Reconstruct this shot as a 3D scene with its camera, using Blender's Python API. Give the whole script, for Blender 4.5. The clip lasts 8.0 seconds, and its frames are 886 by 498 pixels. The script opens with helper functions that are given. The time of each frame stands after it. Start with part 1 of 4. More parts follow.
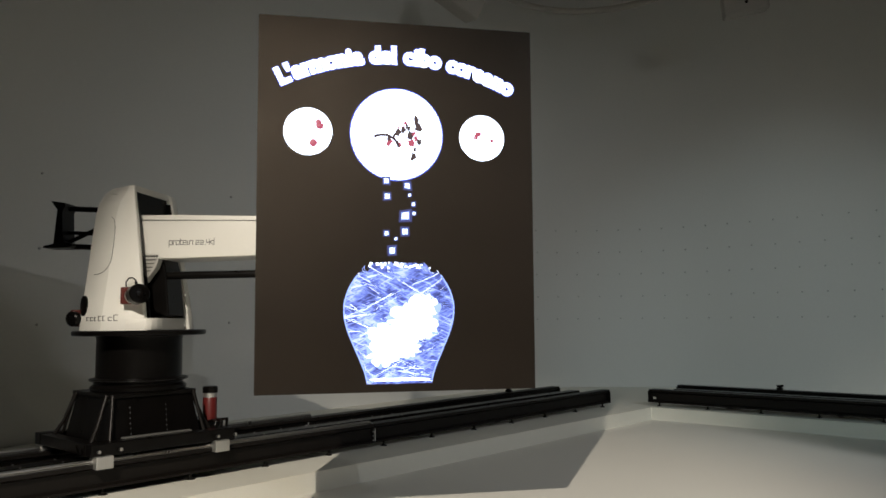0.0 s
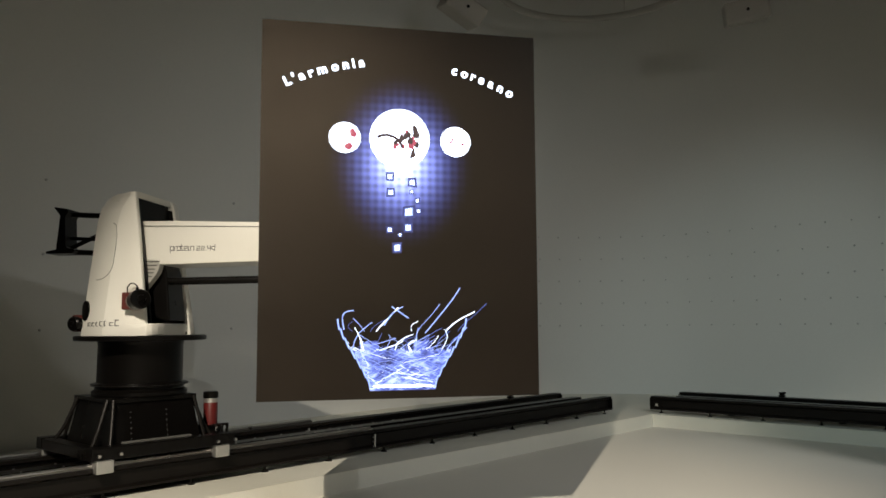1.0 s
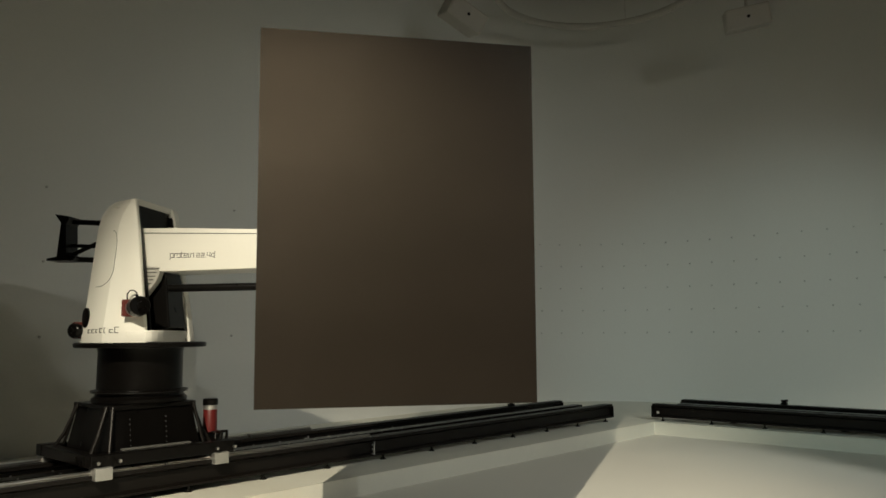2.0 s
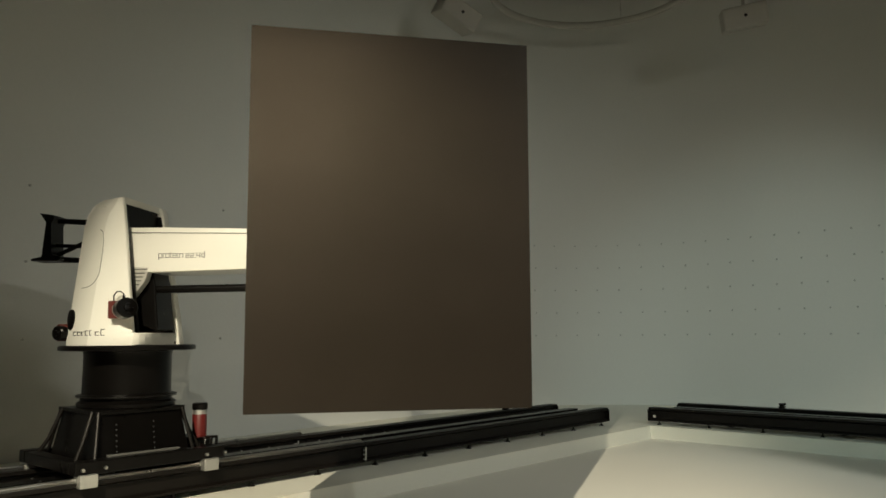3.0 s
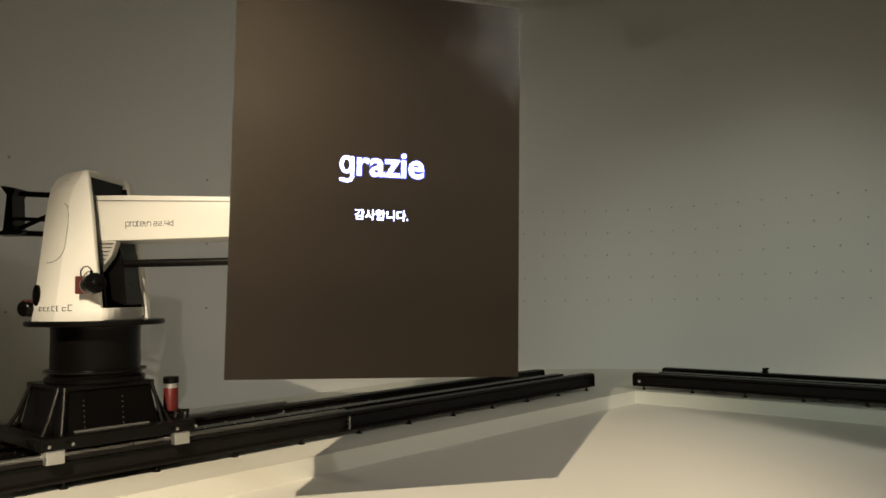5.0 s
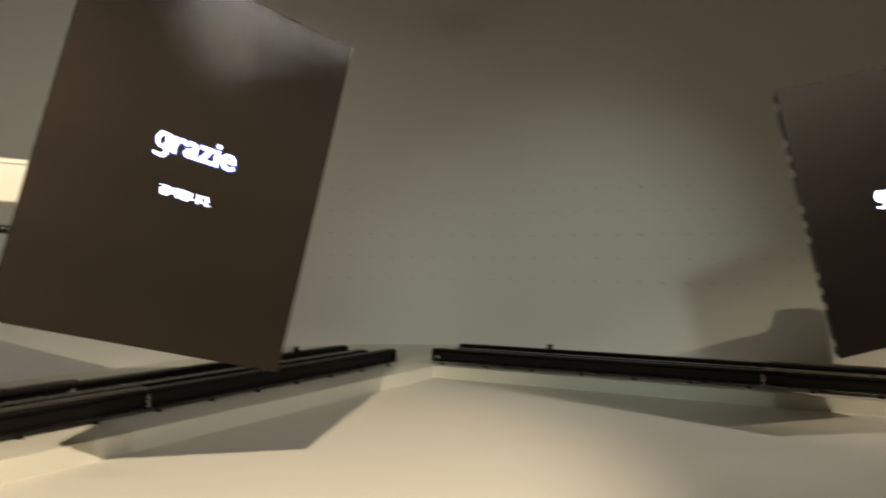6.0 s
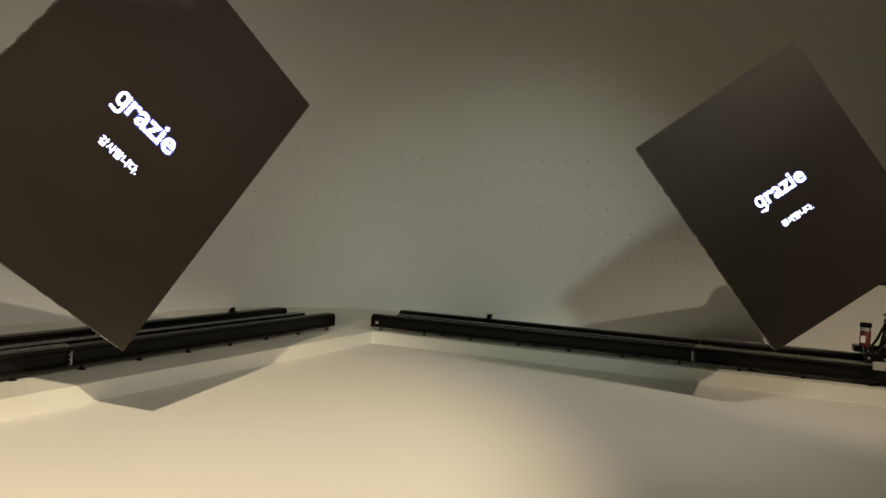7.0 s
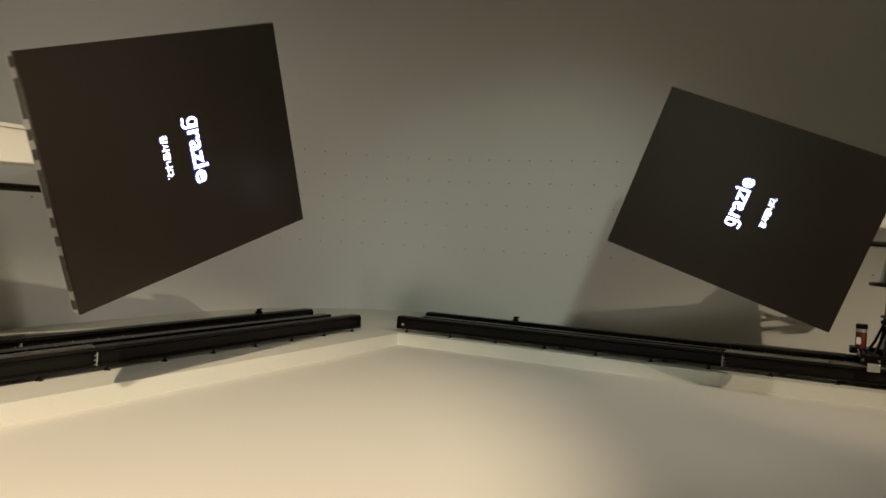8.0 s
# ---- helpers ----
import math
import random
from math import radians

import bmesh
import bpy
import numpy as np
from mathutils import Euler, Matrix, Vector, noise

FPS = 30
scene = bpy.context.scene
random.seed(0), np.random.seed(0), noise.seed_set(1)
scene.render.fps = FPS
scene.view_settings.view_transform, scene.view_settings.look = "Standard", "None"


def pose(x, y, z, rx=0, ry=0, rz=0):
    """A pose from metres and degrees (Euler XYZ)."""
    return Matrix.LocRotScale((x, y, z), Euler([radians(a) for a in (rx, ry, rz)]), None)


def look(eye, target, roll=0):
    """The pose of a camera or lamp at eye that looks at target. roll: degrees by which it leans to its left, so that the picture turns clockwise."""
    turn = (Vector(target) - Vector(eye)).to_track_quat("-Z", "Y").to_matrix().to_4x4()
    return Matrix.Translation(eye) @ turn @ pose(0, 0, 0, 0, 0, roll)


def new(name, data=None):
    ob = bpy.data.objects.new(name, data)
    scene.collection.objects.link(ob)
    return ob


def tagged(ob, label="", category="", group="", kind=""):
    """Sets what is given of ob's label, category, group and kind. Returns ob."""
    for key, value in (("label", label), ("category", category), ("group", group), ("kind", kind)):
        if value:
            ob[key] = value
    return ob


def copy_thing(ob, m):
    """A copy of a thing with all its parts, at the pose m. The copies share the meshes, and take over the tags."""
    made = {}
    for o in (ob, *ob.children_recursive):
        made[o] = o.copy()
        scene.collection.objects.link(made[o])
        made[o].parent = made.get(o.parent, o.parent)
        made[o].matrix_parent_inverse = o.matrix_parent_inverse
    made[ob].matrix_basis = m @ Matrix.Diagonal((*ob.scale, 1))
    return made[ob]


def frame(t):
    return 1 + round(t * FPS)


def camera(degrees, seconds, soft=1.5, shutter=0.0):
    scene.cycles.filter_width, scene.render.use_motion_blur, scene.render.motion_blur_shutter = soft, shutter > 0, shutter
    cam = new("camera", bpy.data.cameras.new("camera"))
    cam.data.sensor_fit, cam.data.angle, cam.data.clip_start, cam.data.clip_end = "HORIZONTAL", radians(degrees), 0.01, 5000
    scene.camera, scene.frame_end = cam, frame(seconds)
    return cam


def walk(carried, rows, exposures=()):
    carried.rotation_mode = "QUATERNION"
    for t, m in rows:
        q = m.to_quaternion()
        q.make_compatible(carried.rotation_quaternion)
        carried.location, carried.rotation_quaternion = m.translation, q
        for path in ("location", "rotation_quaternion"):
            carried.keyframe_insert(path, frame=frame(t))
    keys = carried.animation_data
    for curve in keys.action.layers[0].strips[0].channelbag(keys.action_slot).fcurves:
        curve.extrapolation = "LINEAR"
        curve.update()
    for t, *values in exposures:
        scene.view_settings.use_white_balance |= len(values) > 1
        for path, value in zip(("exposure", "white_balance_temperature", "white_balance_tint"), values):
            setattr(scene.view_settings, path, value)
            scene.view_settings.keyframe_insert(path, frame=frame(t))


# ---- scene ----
cam = camera(59.65, 8.0, soft=1.6, shutter=0.5)
CAM = [
    (0.0, -2.581, -8.856, 1.154, 5.16, 0.54, -2.91),
    (0.5, -2.572, -8.868, 1.147, 5.42, 0.40, -2.78),
    (1.0, -2.543, -8.878, 1.146, 5.68, 0.43, -2.53),
    (1.5, -2.503, -8.898, 1.141, 6.00, 0.46, -2.17),
    (3.0, -2.507, -8.729, 1.144, 6.40, 0.41, -2.78),
    (3.5, -2.499, -8.668, 1.116, 6.19, 0.69, -3.24),
    (4.0, -2.440, -8.667, 1.153, 5.13, 0.81, -3.22),
    (4.2, -2.387, -8.699, 1.198, 4.53, 0.68, -2.94),
    (5.3, -2.407, -8.764, 1.221, 3.32, 0.89, -3.20),
    (5.4, -2.418, -8.780, 1.203, 3.26, 0.84, -4.30),
    (5.5, -2.430, -8.795, 1.189, 3.43, 0.74, -6.19),
    (5.7, -2.430, -8.838, 1.264, 2.64, 0.17, -10.66),
    (5.9, -2.452, -8.889, 1.275, 1.93, -0.48, -15.22),
    (6.1, -2.579, -8.797, 1.237, 1.23, -1.24, -20.35),
    (6.3, -2.609, -8.753, 1.246, 0.09, -1.94, -23.38),
    (6.5, -2.614, -8.777, 1.234, -0.71, -2.52, -24.30),
    (6.7, -2.519, -8.810, 1.256, -1.18, -2.69, -23.19),
    (7.0, -2.378, -8.848, 1.283, -0.85, -3.23, -21.32),
    (7.5, -2.314, -8.807, 1.284, -0.52, -3.52, -19.85),
    (8.0, -2.284, -8.833, 1.304, -0.97, -3.28, -18.86),
]
walk(cam, [(t, pose(x, y, z, 90 + p, r, yw)) for t, x, y, z, p, r, yw in CAM],
     exposures=[(0.0, -0.5, 5550, 11), (1.0, -0.38, 5750, 9), (1.6, -0.28, 5850, 5), (3.0, 0.0, 6000, 2), (4.2, 0.02, 6050, 3), (5.3, -0.05, 6500, 10), (6.5, -0.05, 6550, 10), (8.0, -0.05, 6550, 10)])

# ---- light: stage spots above and behind the visitors, an added fill, a dim room ----
world = bpy.data.worlds.new("hall")
scene.world = world
world.use_nodes = True
world.node_tree.nodes["Background"].inputs[0].default_value = (0.9, 0.95, 1.0, 1)
world.node_tree.nodes["Background"].inputs[1].default_value = 0.074


def spot(name, eye, target, watts, colour, cone, blend, radius):
    data = bpy.data.lights.new(name, "SPOT")
    data.energy, data.color, data.spot_size, data.spot_blend, data.shadow_soft_size = watts, colour, radians(cone), blend, radius
    ob = new(name, data)
    ob.matrix_world = look(eye, target)
    return ob


WARM, COOL, WHITE = (1.0, 0.82, 0.58), (0.86, 1.0, 0.88), (1.0, 0.93, 0.80)
LEFT_RIG, RIGHT_RIG = Vector((-4.3, -11.4, 5.6)), Vector((4.4, -12.4, 6.25))
ADDED_FILL, COOL_RIG = Vector((2.6, -7.6, 4.7)), Vector((-1.2, -9.5, 4.4))
spot("spot_light", LEFT_RIG, (-2.8, -4.75, 0.0), 4750, WARM, 40, 0.65, 0.04)
spot("spot_light", RIGHT_RIG, (4.5, -4.0, 0.0), 2350, WARM, 32, 0.9, 0.04)
spot("spot_light", RIGHT_RIG, (-1.2, -3.8, 0.6), 580, WHITE, 56, 1.0, 0.04)
spot("spot_light", COOL_RIG, (2.1, 0.5, 0.75), 720, COOL, 36, 1.0, 0.20)
# added wide fill with no known source, lifts the walls and floor
spot("spot_light", ADDED_FILL, (-0.2, -1.3, 0.7), 530, WHITE, 83, 1.0, 0.20)

# ---- materials ----


def material(name, base, rough=0.5, metal=0.0, vary=0.08, scale=6.0, bump=0.0, fine=60.0, emit=None, power=0.0, spec=0.5, coat=0.0, coat_rough=0.05, ripple=0.0, sheen=(1, 1, 1)):
    m = bpy.data.materials.new(name)
    m.use_nodes = True
    nt = m.node_tree
    b = nt.nodes["Principled BSDF"]
    b.inputs["Roughness"].default_value, b.inputs["Metallic"].default_value = rough, metal
    b.inputs["Specular IOR Level"].default_value = spec
    b.inputs["Specular Tint"].default_value = [*sheen, 1]
    b.inputs["Coat Weight"].default_value, b.inputs["Coat Roughness"].default_value = coat, coat_rough
    co = nt.nodes.new("ShaderNodeTexCoord")
    n1, n2 = nt.nodes.new("ShaderNodeTexNoise"), nt.nodes.new("ShaderNodeTexNoise")
    n1.inputs["Scale"].default_value, n2.inputs["Scale"].default_value = scale, fine
    n1.inputs["Detail"].default_value = 6
    mix = nt.nodes.new("ShaderNodeMix")
    mix.data_type = "RGBA"
    mix.inputs["A"].default_value = [*[max(0, c * (1 - vary)) for c in base], 1]
    mix.inputs["B"].default_value = [*[min(1, c * (1 + vary)) for c in base], 1]
    add = nt.nodes.new("ShaderNodeMath")
    add.operation = "ADD"
    half = nt.nodes.new("ShaderNodeMath")
    half.operation, half.inputs[1].default_value = "MULTIPLY", 0.5
    for n in (n1, n2):
        nt.links.new(co.outputs["Object"], n.inputs["Vector"])
    nt.links.new(n1.outputs["Fac"], add.inputs[0])
    nt.links.new(n2.outputs["Fac"], add.inputs[1])
    nt.links.new(add.outputs[0], half.inputs[0])
    nt.links.new(half.outputs[0], mix.inputs["Factor"])
    nt.links.new(mix.outputs["Result"], b.inputs["Base Color"])
    rr = nt.nodes.new("ShaderNodeMapRange")
    rr.inputs["To Min"].default_value, rr.inputs["To Max"].default_value = max(0.02, rough - 0.08), min(1, rough + 0.08)
    nt.links.new(n1.outputs["Fac"], rr.inputs["Value"])
    nt.links.new(rr.outputs["Result"], b.inputs["Roughness"])
    if bump:
        bp = nt.nodes.new("ShaderNodeBump")
        bp.inputs["Strength"].default_value, bp.inputs["Distance"].default_value = bump, 0.01
        nt.links.new(n2.outputs["Fac"], bp.inputs["Height"])
        nt.links.new(bp.outputs["Normal"], b.inputs["Normal"])
    if ripple:
        # the gloss breaks up over slightly uneven modules
        wave, rb = nt.nodes.new("ShaderNodeTexNoise"), nt.nodes.new("ShaderNodeBump")
        wave.inputs["Scale"].default_value, wave.inputs["Detail"].default_value = 130, 3
        rb.inputs["Strength"].default_value, rb.inputs["Distance"].default_value = ripple, 0.0022
        nt.links.new(co.outputs["Object"], wave.inputs["Vector"])
        nt.links.new(wave.outputs["Fac"], rb.inputs["Height"])
        nt.links.new(rb.outputs["Normal"], b.inputs["Coat Normal"])
    if emit:
        b.inputs["Emission Color"].default_value = [*emit, 1]
        b.inputs["Emission Strength"].default_value = power
    return m


M_WALL = material("white_plaster", (0.66, 0.66, 0.63), 0.85, vary=0.05, scale=0.9, bump=0.10, fine=35, spec=0.2)
M_FLOOR = material("matt_white_floor", (0.70, 0.68, 0.62), 0.62, vary=0.05, scale=1.1, bump=0.04, fine=80, spec=0.3)
M_PLINTH = material("painted_board", (0.68, 0.67, 0.60), 0.6, vary=0.06, scale=1.7, bump=0.05, fine=70, spec=0.3)
M_CEIL = material("ceiling_paint", (0.62, 0.62, 0.60), 0.9, vary=0.05, scale=1.0, spec=0.2)
M_RAIL = material("black_painted_steel", (0.007, 0.0058, 0.005), 0.42, vary=0.4, scale=5, bump=0.05, fine=120, spec=0.2)
M_BLACK = material("black_machine_paint", (0.0030, 0.0026, 0.0024), 0.30, vary=0.35, scale=7, bump=0.04, fine=140, spec=0.16)
M_STEEL = material("ground_steel", (0.55, 0.54, 0.52), 0.3, 1.0, vary=0.12, scale=9)
M_ALU = material("brushed_aluminium", (0.62, 0.62, 0.60), 0.42, 0.9, vary=0.1, scale=12)
M_SHELL = material("white_gloss_shell", (0.80, 0.79, 0.74), 0.34, vary=0.03, scale=4, coat=0.15)
M_LINK = material("pale_grey_casting", (0.42, 0.41, 0.38), 0.5, vary=0.1, scale=14, bump=0.1)
M_RED = material("dark_red_paint", (0.09, 0.018, 0.013), 0.4, vary=0.25, scale=14)
M_REDCAN = material("red_oil_can", (0.10, 0.010, 0.009), 0.4, vary=0.15, scale=14)
M_INK = material("black_print", (0.02, 0.02, 0.02), 0.5, vary=0.2)
M_LED = material("led_module_face", (0.0130, 0.0104, 0.0083), 0.38, vary=0.25, scale=2.2, bump=0.22, fine=520, spec=0.20, coat=0.6, coat_rough=0.05, ripple=0.34, sheen=(1.0, 0.86, 0.70))
M_CASE = material("led_cabinet_case", (0.03, 0.03, 0.03), 0.5, vary=0.3)
M_GREYBOX = material("grey_speaker_case", (0.40, 0.38, 0.34), 0.6, vary=0.1, scale=8)
M_STUD = material("pale_stud", (0.42, 0.42, 0.40), 0.6, vary=0.1)
M_GROOVE = material("shadow_gap_seam", (0.10, 0.10, 0.095), 0.7, vary=0.1)
M_WHITE_LED = material("lit_white_diodes", (0.02, 0.02, 0.02), 0.5, emit=(0.88, 0.92, 1.0), power=5.0)
# glowing blue outline that imitates lens bloom round white shapes
M_BLOOM_RIM = material("blue_bloom_rim", (0.02, 0.02, 0.02), 0.5, emit=(0.16, 0.20, 1.0), power=1.5)
M_PALE_LED = material("lit_pale_blue_diodes", (0.02, 0.02, 0.02), 0.5, emit=(0.42, 0.52, 1.0), power=1.9)
M_DIM_LED = material("lit_dim_blue_diodes", (0.02, 0.02, 0.02), 0.5, emit=(0.22, 0.30, 0.95), power=0.8)
M_RED_LED = material("lit_red_diodes", (0.02, 0.02, 0.02), 0.5, emit=(0.75, 0.10, 0.16), power=1.0)
# faint lit layer that imitates the bloom round the crumbs
M_BLOOM_HAZE = material("faint_blue_bloom_haze", (0.01, 0.01, 0.012), 0.5, emit=(0.24, 0.28, 1.0), power=0.28)
M_NIGHT_LED = material("dark_bubble_diodes", (0.01, 0.01, 0.012), 0.5, emit=(0.10, 0.12, 0.32), power=0.35)
M_DARK_LED = material("dark_picture_diodes", (0.03, 0.02, 0.02), 0.5, emit=(0.10, 0.05, 0.06), power=0.5)


def halo_material():
    """Blue diodes that fade out from the middle of the picture."""
    m = material("lit_fading_blue_diodes", (0.0130, 0.0104, 0.0083), 0.38, vary=0.25, scale=2.2, bump=0.22, fine=520, spec=0.20, coat=0.6, coat_rough=0.05, ripple=0.34, sheen=(1.0, 0.86, 0.70))
    nt = m.node_tree
    b = nt.nodes["Principled BSDF"]
    co, grad = nt.nodes.new("ShaderNodeTexCoord"), nt.nodes.new("ShaderNodeTexGradient")
    grad.gradient_type = "QUADRATIC_SPHERE"
    mp = nt.nodes.new("ShaderNodeMapping")
    mp.inputs["Scale"].default_value = (2.3, 2.3, 1.9)
    mul = nt.nodes.new("ShaderNodeMath")
    mul.operation, mul.inputs[1].default_value = "MULTIPLY", 7.5
    # the diodes stand in a grid of small modules, which shows as faint brighter knots
    sep = nt.nodes.new("ShaderNodeSeparateXYZ")
    nt.links.new(co.outputs["Object"], sep.inputs[0])

    def sums(op, p, q):
        n = nt.nodes.new("ShaderNodeMath")
        n.operation = op
        for i, v in enumerate((p, q)):
            if isinstance(v, float):
                n.inputs[i].default_value = v
            else:
                nt.links.new(v, n.inputs[i])
        return n.outputs[0]
    waves = [sums("SINE", sums("MULTIPLY", sep.outputs[k], 150.0), 0.0) for k in ("X", "Z")]
    knots = sums("ADD", sums("MULTIPLY", sums("ADD", waves[0], waves[1]), 0.16), 0.8)
    nt.links.new(co.outputs["Object"], mp.inputs["Vector"])
    nt.links.new(mp.outputs["Vector"], grad.inputs["Vector"])
    soft = sums("POWER", grad.outputs["Fac"], 1.7)
    nt.links.new(sums("MULTIPLY", soft, knots), mul.inputs[0])
    tint = nt.nodes.new("ShaderNodeMix")
    tint.data_type = "RGBA"
    tint.inputs["A"].default_value, tint.inputs["B"].default_value = (0.26, 0.30, 1.0, 1), (0.80, 0.86, 1.0, 1)
    nt.links.new(soft, tint.inputs["Factor"])
    nt.links.new(tint.outputs["Result"], b.inputs["Emission Color"])
    nt.links.new(mul.outputs[0], b.inputs["Emission Strength"])
    return m


M_HALO = halo_material()


def weave_material():
    """The picture of woven glass threads: streaks in two slants and small sparks, pale blue to white on dark."""
    m = material("lit_woven_diodes", (0.02, 0.02, 0.02), 0.5)
    nt = m.node_tree
    b = nt.nodes["Principled BSDF"]
    co = nt.nodes.new("ShaderNodeTexCoord")

    def streaks(turn, scale, stretch, low, high):
        mp, nz, mr = nt.nodes.new("ShaderNodeMapping"), nt.nodes.new("ShaderNodeTexNoise"), nt.nodes.new("ShaderNodeMapRange")
        mp.vector_type = "TEXTURE"
        mp.inputs["Rotation"].default_value = (0, radians(turn), 0)
        mp.inputs["Scale"].default_value = (stretch, 1, 1)
        nz.inputs["Scale"].default_value, nz.inputs["Detail"].default_value = scale, 5
        mr.inputs["From Min"].default_value, mr.inputs["From Max"].default_value = low, high
        nt.links.new(co.outputs["Object"], mp.inputs["Vector"])
        nt.links.new(mp.outputs["Vector"], nz.inputs["Vector"])
        nt.links.new(nz.outputs["Fac"], mr.inputs["Value"])
        return mr.outputs["Result"]

    def join(op, p, q):
        n = nt.nodes.new("ShaderNodeMath")
        n.operation = op
        for i, v in enumerate((p, q)):
            if isinstance(v, float):
                n.inputs[i].default_value = v
            else:
                nt.links.new(v, n.inputs[i])
        return n.outputs[0]
    fine = join("MAXIMUM", streaks(24, 130, 9, 0.46, 0.70), streaks(-28, 140, 9, 0.46, 0.70))
    clouds = streaks(10, 13, 1.5, 0.28, 0.68)
    sparks = streaks(8, 60, 2, 0.66, 0.74)
    level = join("ADD", join("ADD", join("MULTIPLY", fine, 0.50), join("MULTIPLY", clouds, 0.62)), join("MULTIPLY", sparks, 1.0))
    ramp = nt.nodes.new("ShaderNodeValToRGB")
    stops = ((0.0, (0.015, 0.018, 0.07)), (0.35, (0.11, 0.14, 0.62)), (0.62, (0.33, 0.42, 1.0)), (1.0, (0.86, 0.92, 1.0)))
    while len(ramp.color_ramp.elements) < len(stops):
        ramp.color_ramp.elements.new(0.5)
    for e, (p, c) in zip(ramp.color_ramp.elements, stops):
        e.position, e.color = p, [*c, 1]
    nt.links.new(level, ramp.inputs["Fac"])
    nt.links.new(ramp.outputs["Color"], b.inputs["Emission Color"])
    nt.links.new(join("ADD", join("MULTIPLY", level, 1.3), 0.55), b.inputs["Emission Strength"])
    return m


M_WEAVE = weave_material()

# ---- mesh helpers ----


def part(name, bm, mat, parent=None, label="", smooth=False):
    bmesh.ops.recalc_face_normals(bm, faces=bm.faces)
    me = bpy.data.meshes.new(name)
    bm.to_mesh(me)
    bm.free()
    me.materials.append(mat)
    if smooth:
        for p in me.polygons:
            p.use_smooth = True
        me.set_sharp_from_angle(angle=radians(35))
    ob = new(name, me)
    ob.parent = parent
    return tagged(ob, label)


def empty(name):
    ob = new(name)
    ob.empty_display_size = 0.1
    return ob


def box(bm, x0, x1, y0, y1, z0, z1, bevel=0.0, m=None, seg=2):
    vs = [bm.verts.new((x, y, z)) for x in (x0, x1) for y in (y0, y1) for z in (z0, z1)]
    fs = [bm.faces.new([vs[i] for i in q]) for q in ((0, 1, 3, 2), (4, 6, 7, 5), (0, 4, 5, 1), (2, 3, 7, 6), (0, 2, 6, 4), (1, 5, 7, 3))]
    es = list({e for f in fs for e in f.edges})
    if bevel:
        r = bmesh.ops.bevel(bm, geom=es, offset=bevel, segments=seg, profile=0.5, affect="EDGES")
        vs = list({v for f in r["faces"] for v in f.verts} | {v for v in vs if v.is_valid})
    if m is not None:
        bmesh.ops.transform(bm, matrix=m, verts=vs)
    return bm


def rod(bm, a, b, r, r2=None, seg=20, caps=True):
    a, b = Vector(a), Vector(b)
    r2 = r if r2 is None else r2
    q = (b - a).to_track_quat("Z", "Y").to_matrix()
    rings = []
    for p, rr in ((a, r), (b, r2)):
        rings.append([bm.verts.new(p + q @ Vector((rr * math.cos(k * math.tau / seg), rr * math.sin(k * math.tau / seg), 0))) for k in range(seg)])
    for k in range(seg):
        bm.faces.new((rings[0][k], rings[0][(k + 1) % seg], rings[1][(k + 1) % seg], rings[1][k]))
    if caps:
        bm.faces.new(rings[0][::-1])
        bm.faces.new(rings[1])
    return bm


def lathe(bm, prof, seg=48, m=None):
    """A turned form from (radius, height) pairs, closed at both ends."""
    rings = [[bm.verts.new((r * math.cos(k * math.tau / seg), r * math.sin(k * math.tau / seg), z)) for k in range(seg)] for r, z in prof]
    for a, b in zip(rings, rings[1:]):
        for k in range(seg):
            bm.faces.new((a[k], a[(k + 1) % seg], b[(k + 1) % seg], b[k]))
    bm.faces.new(rings[0][::-1])
    bm.faces.new(rings[-1])
    if m is not None:
        bmesh.ops.transform(bm, matrix=m, verts=[v for r in rings for v in r])
    return bm


def prism(bm, outline, y0, y1, bevel=0.0, seg=2, axis="y"):
    """An outline in x and z, drawn out along y (or in x and y, drawn out along z)."""
    def place(p, d):
        return (p[0], d, p[1]) if axis == "y" else (p[0], p[1], d)
    a = [bm.verts.new(place(p, y0)) for p in outline]
    b = [bm.verts.new(place(p, y1)) for p in outline]
    fs = [bm.faces.new(a), bm.faces.new(b[::-1])]
    n = len(a)
    fs += [bm.faces.new((a[i], b[i], b[(i + 1) % n], a[(i + 1) % n])) for i in range(n)]
    if bevel:
        bmesh.ops.bevel(bm, geom=list({e for f in fs for e in f.edges}), offset=bevel, segments=seg, profile=0.5, affect="EDGES", clamp_overlap=True)
    return bm


def tube(bm, pts, r, seg=8):
    """A bent tube along points."""
    pts = [Vector(p) for p in pts]
    rings = []
    for i, p in enumerate(pts):
        d = pts[min(i + 1, len(pts) - 1)] - pts[max(i - 1, 0)]
        q = d.to_track_quat("Z", "Y").to_matrix()
        rings.append([bm.verts.new(p + q @ Vector((r * math.cos(k * math.tau / seg), r * math.sin(k * math.tau / seg), 0))) for k in range(seg)])
    for a, b in zip(rings, rings[1:]):
        for k in range(seg):
            bm.faces.new((a[k], a[(k + 1) % seg], b[(k + 1) % seg], b[k]))
    bm.faces.new(rings[0][::-1])
    bm.faces.new(rings[-1])
    return bm


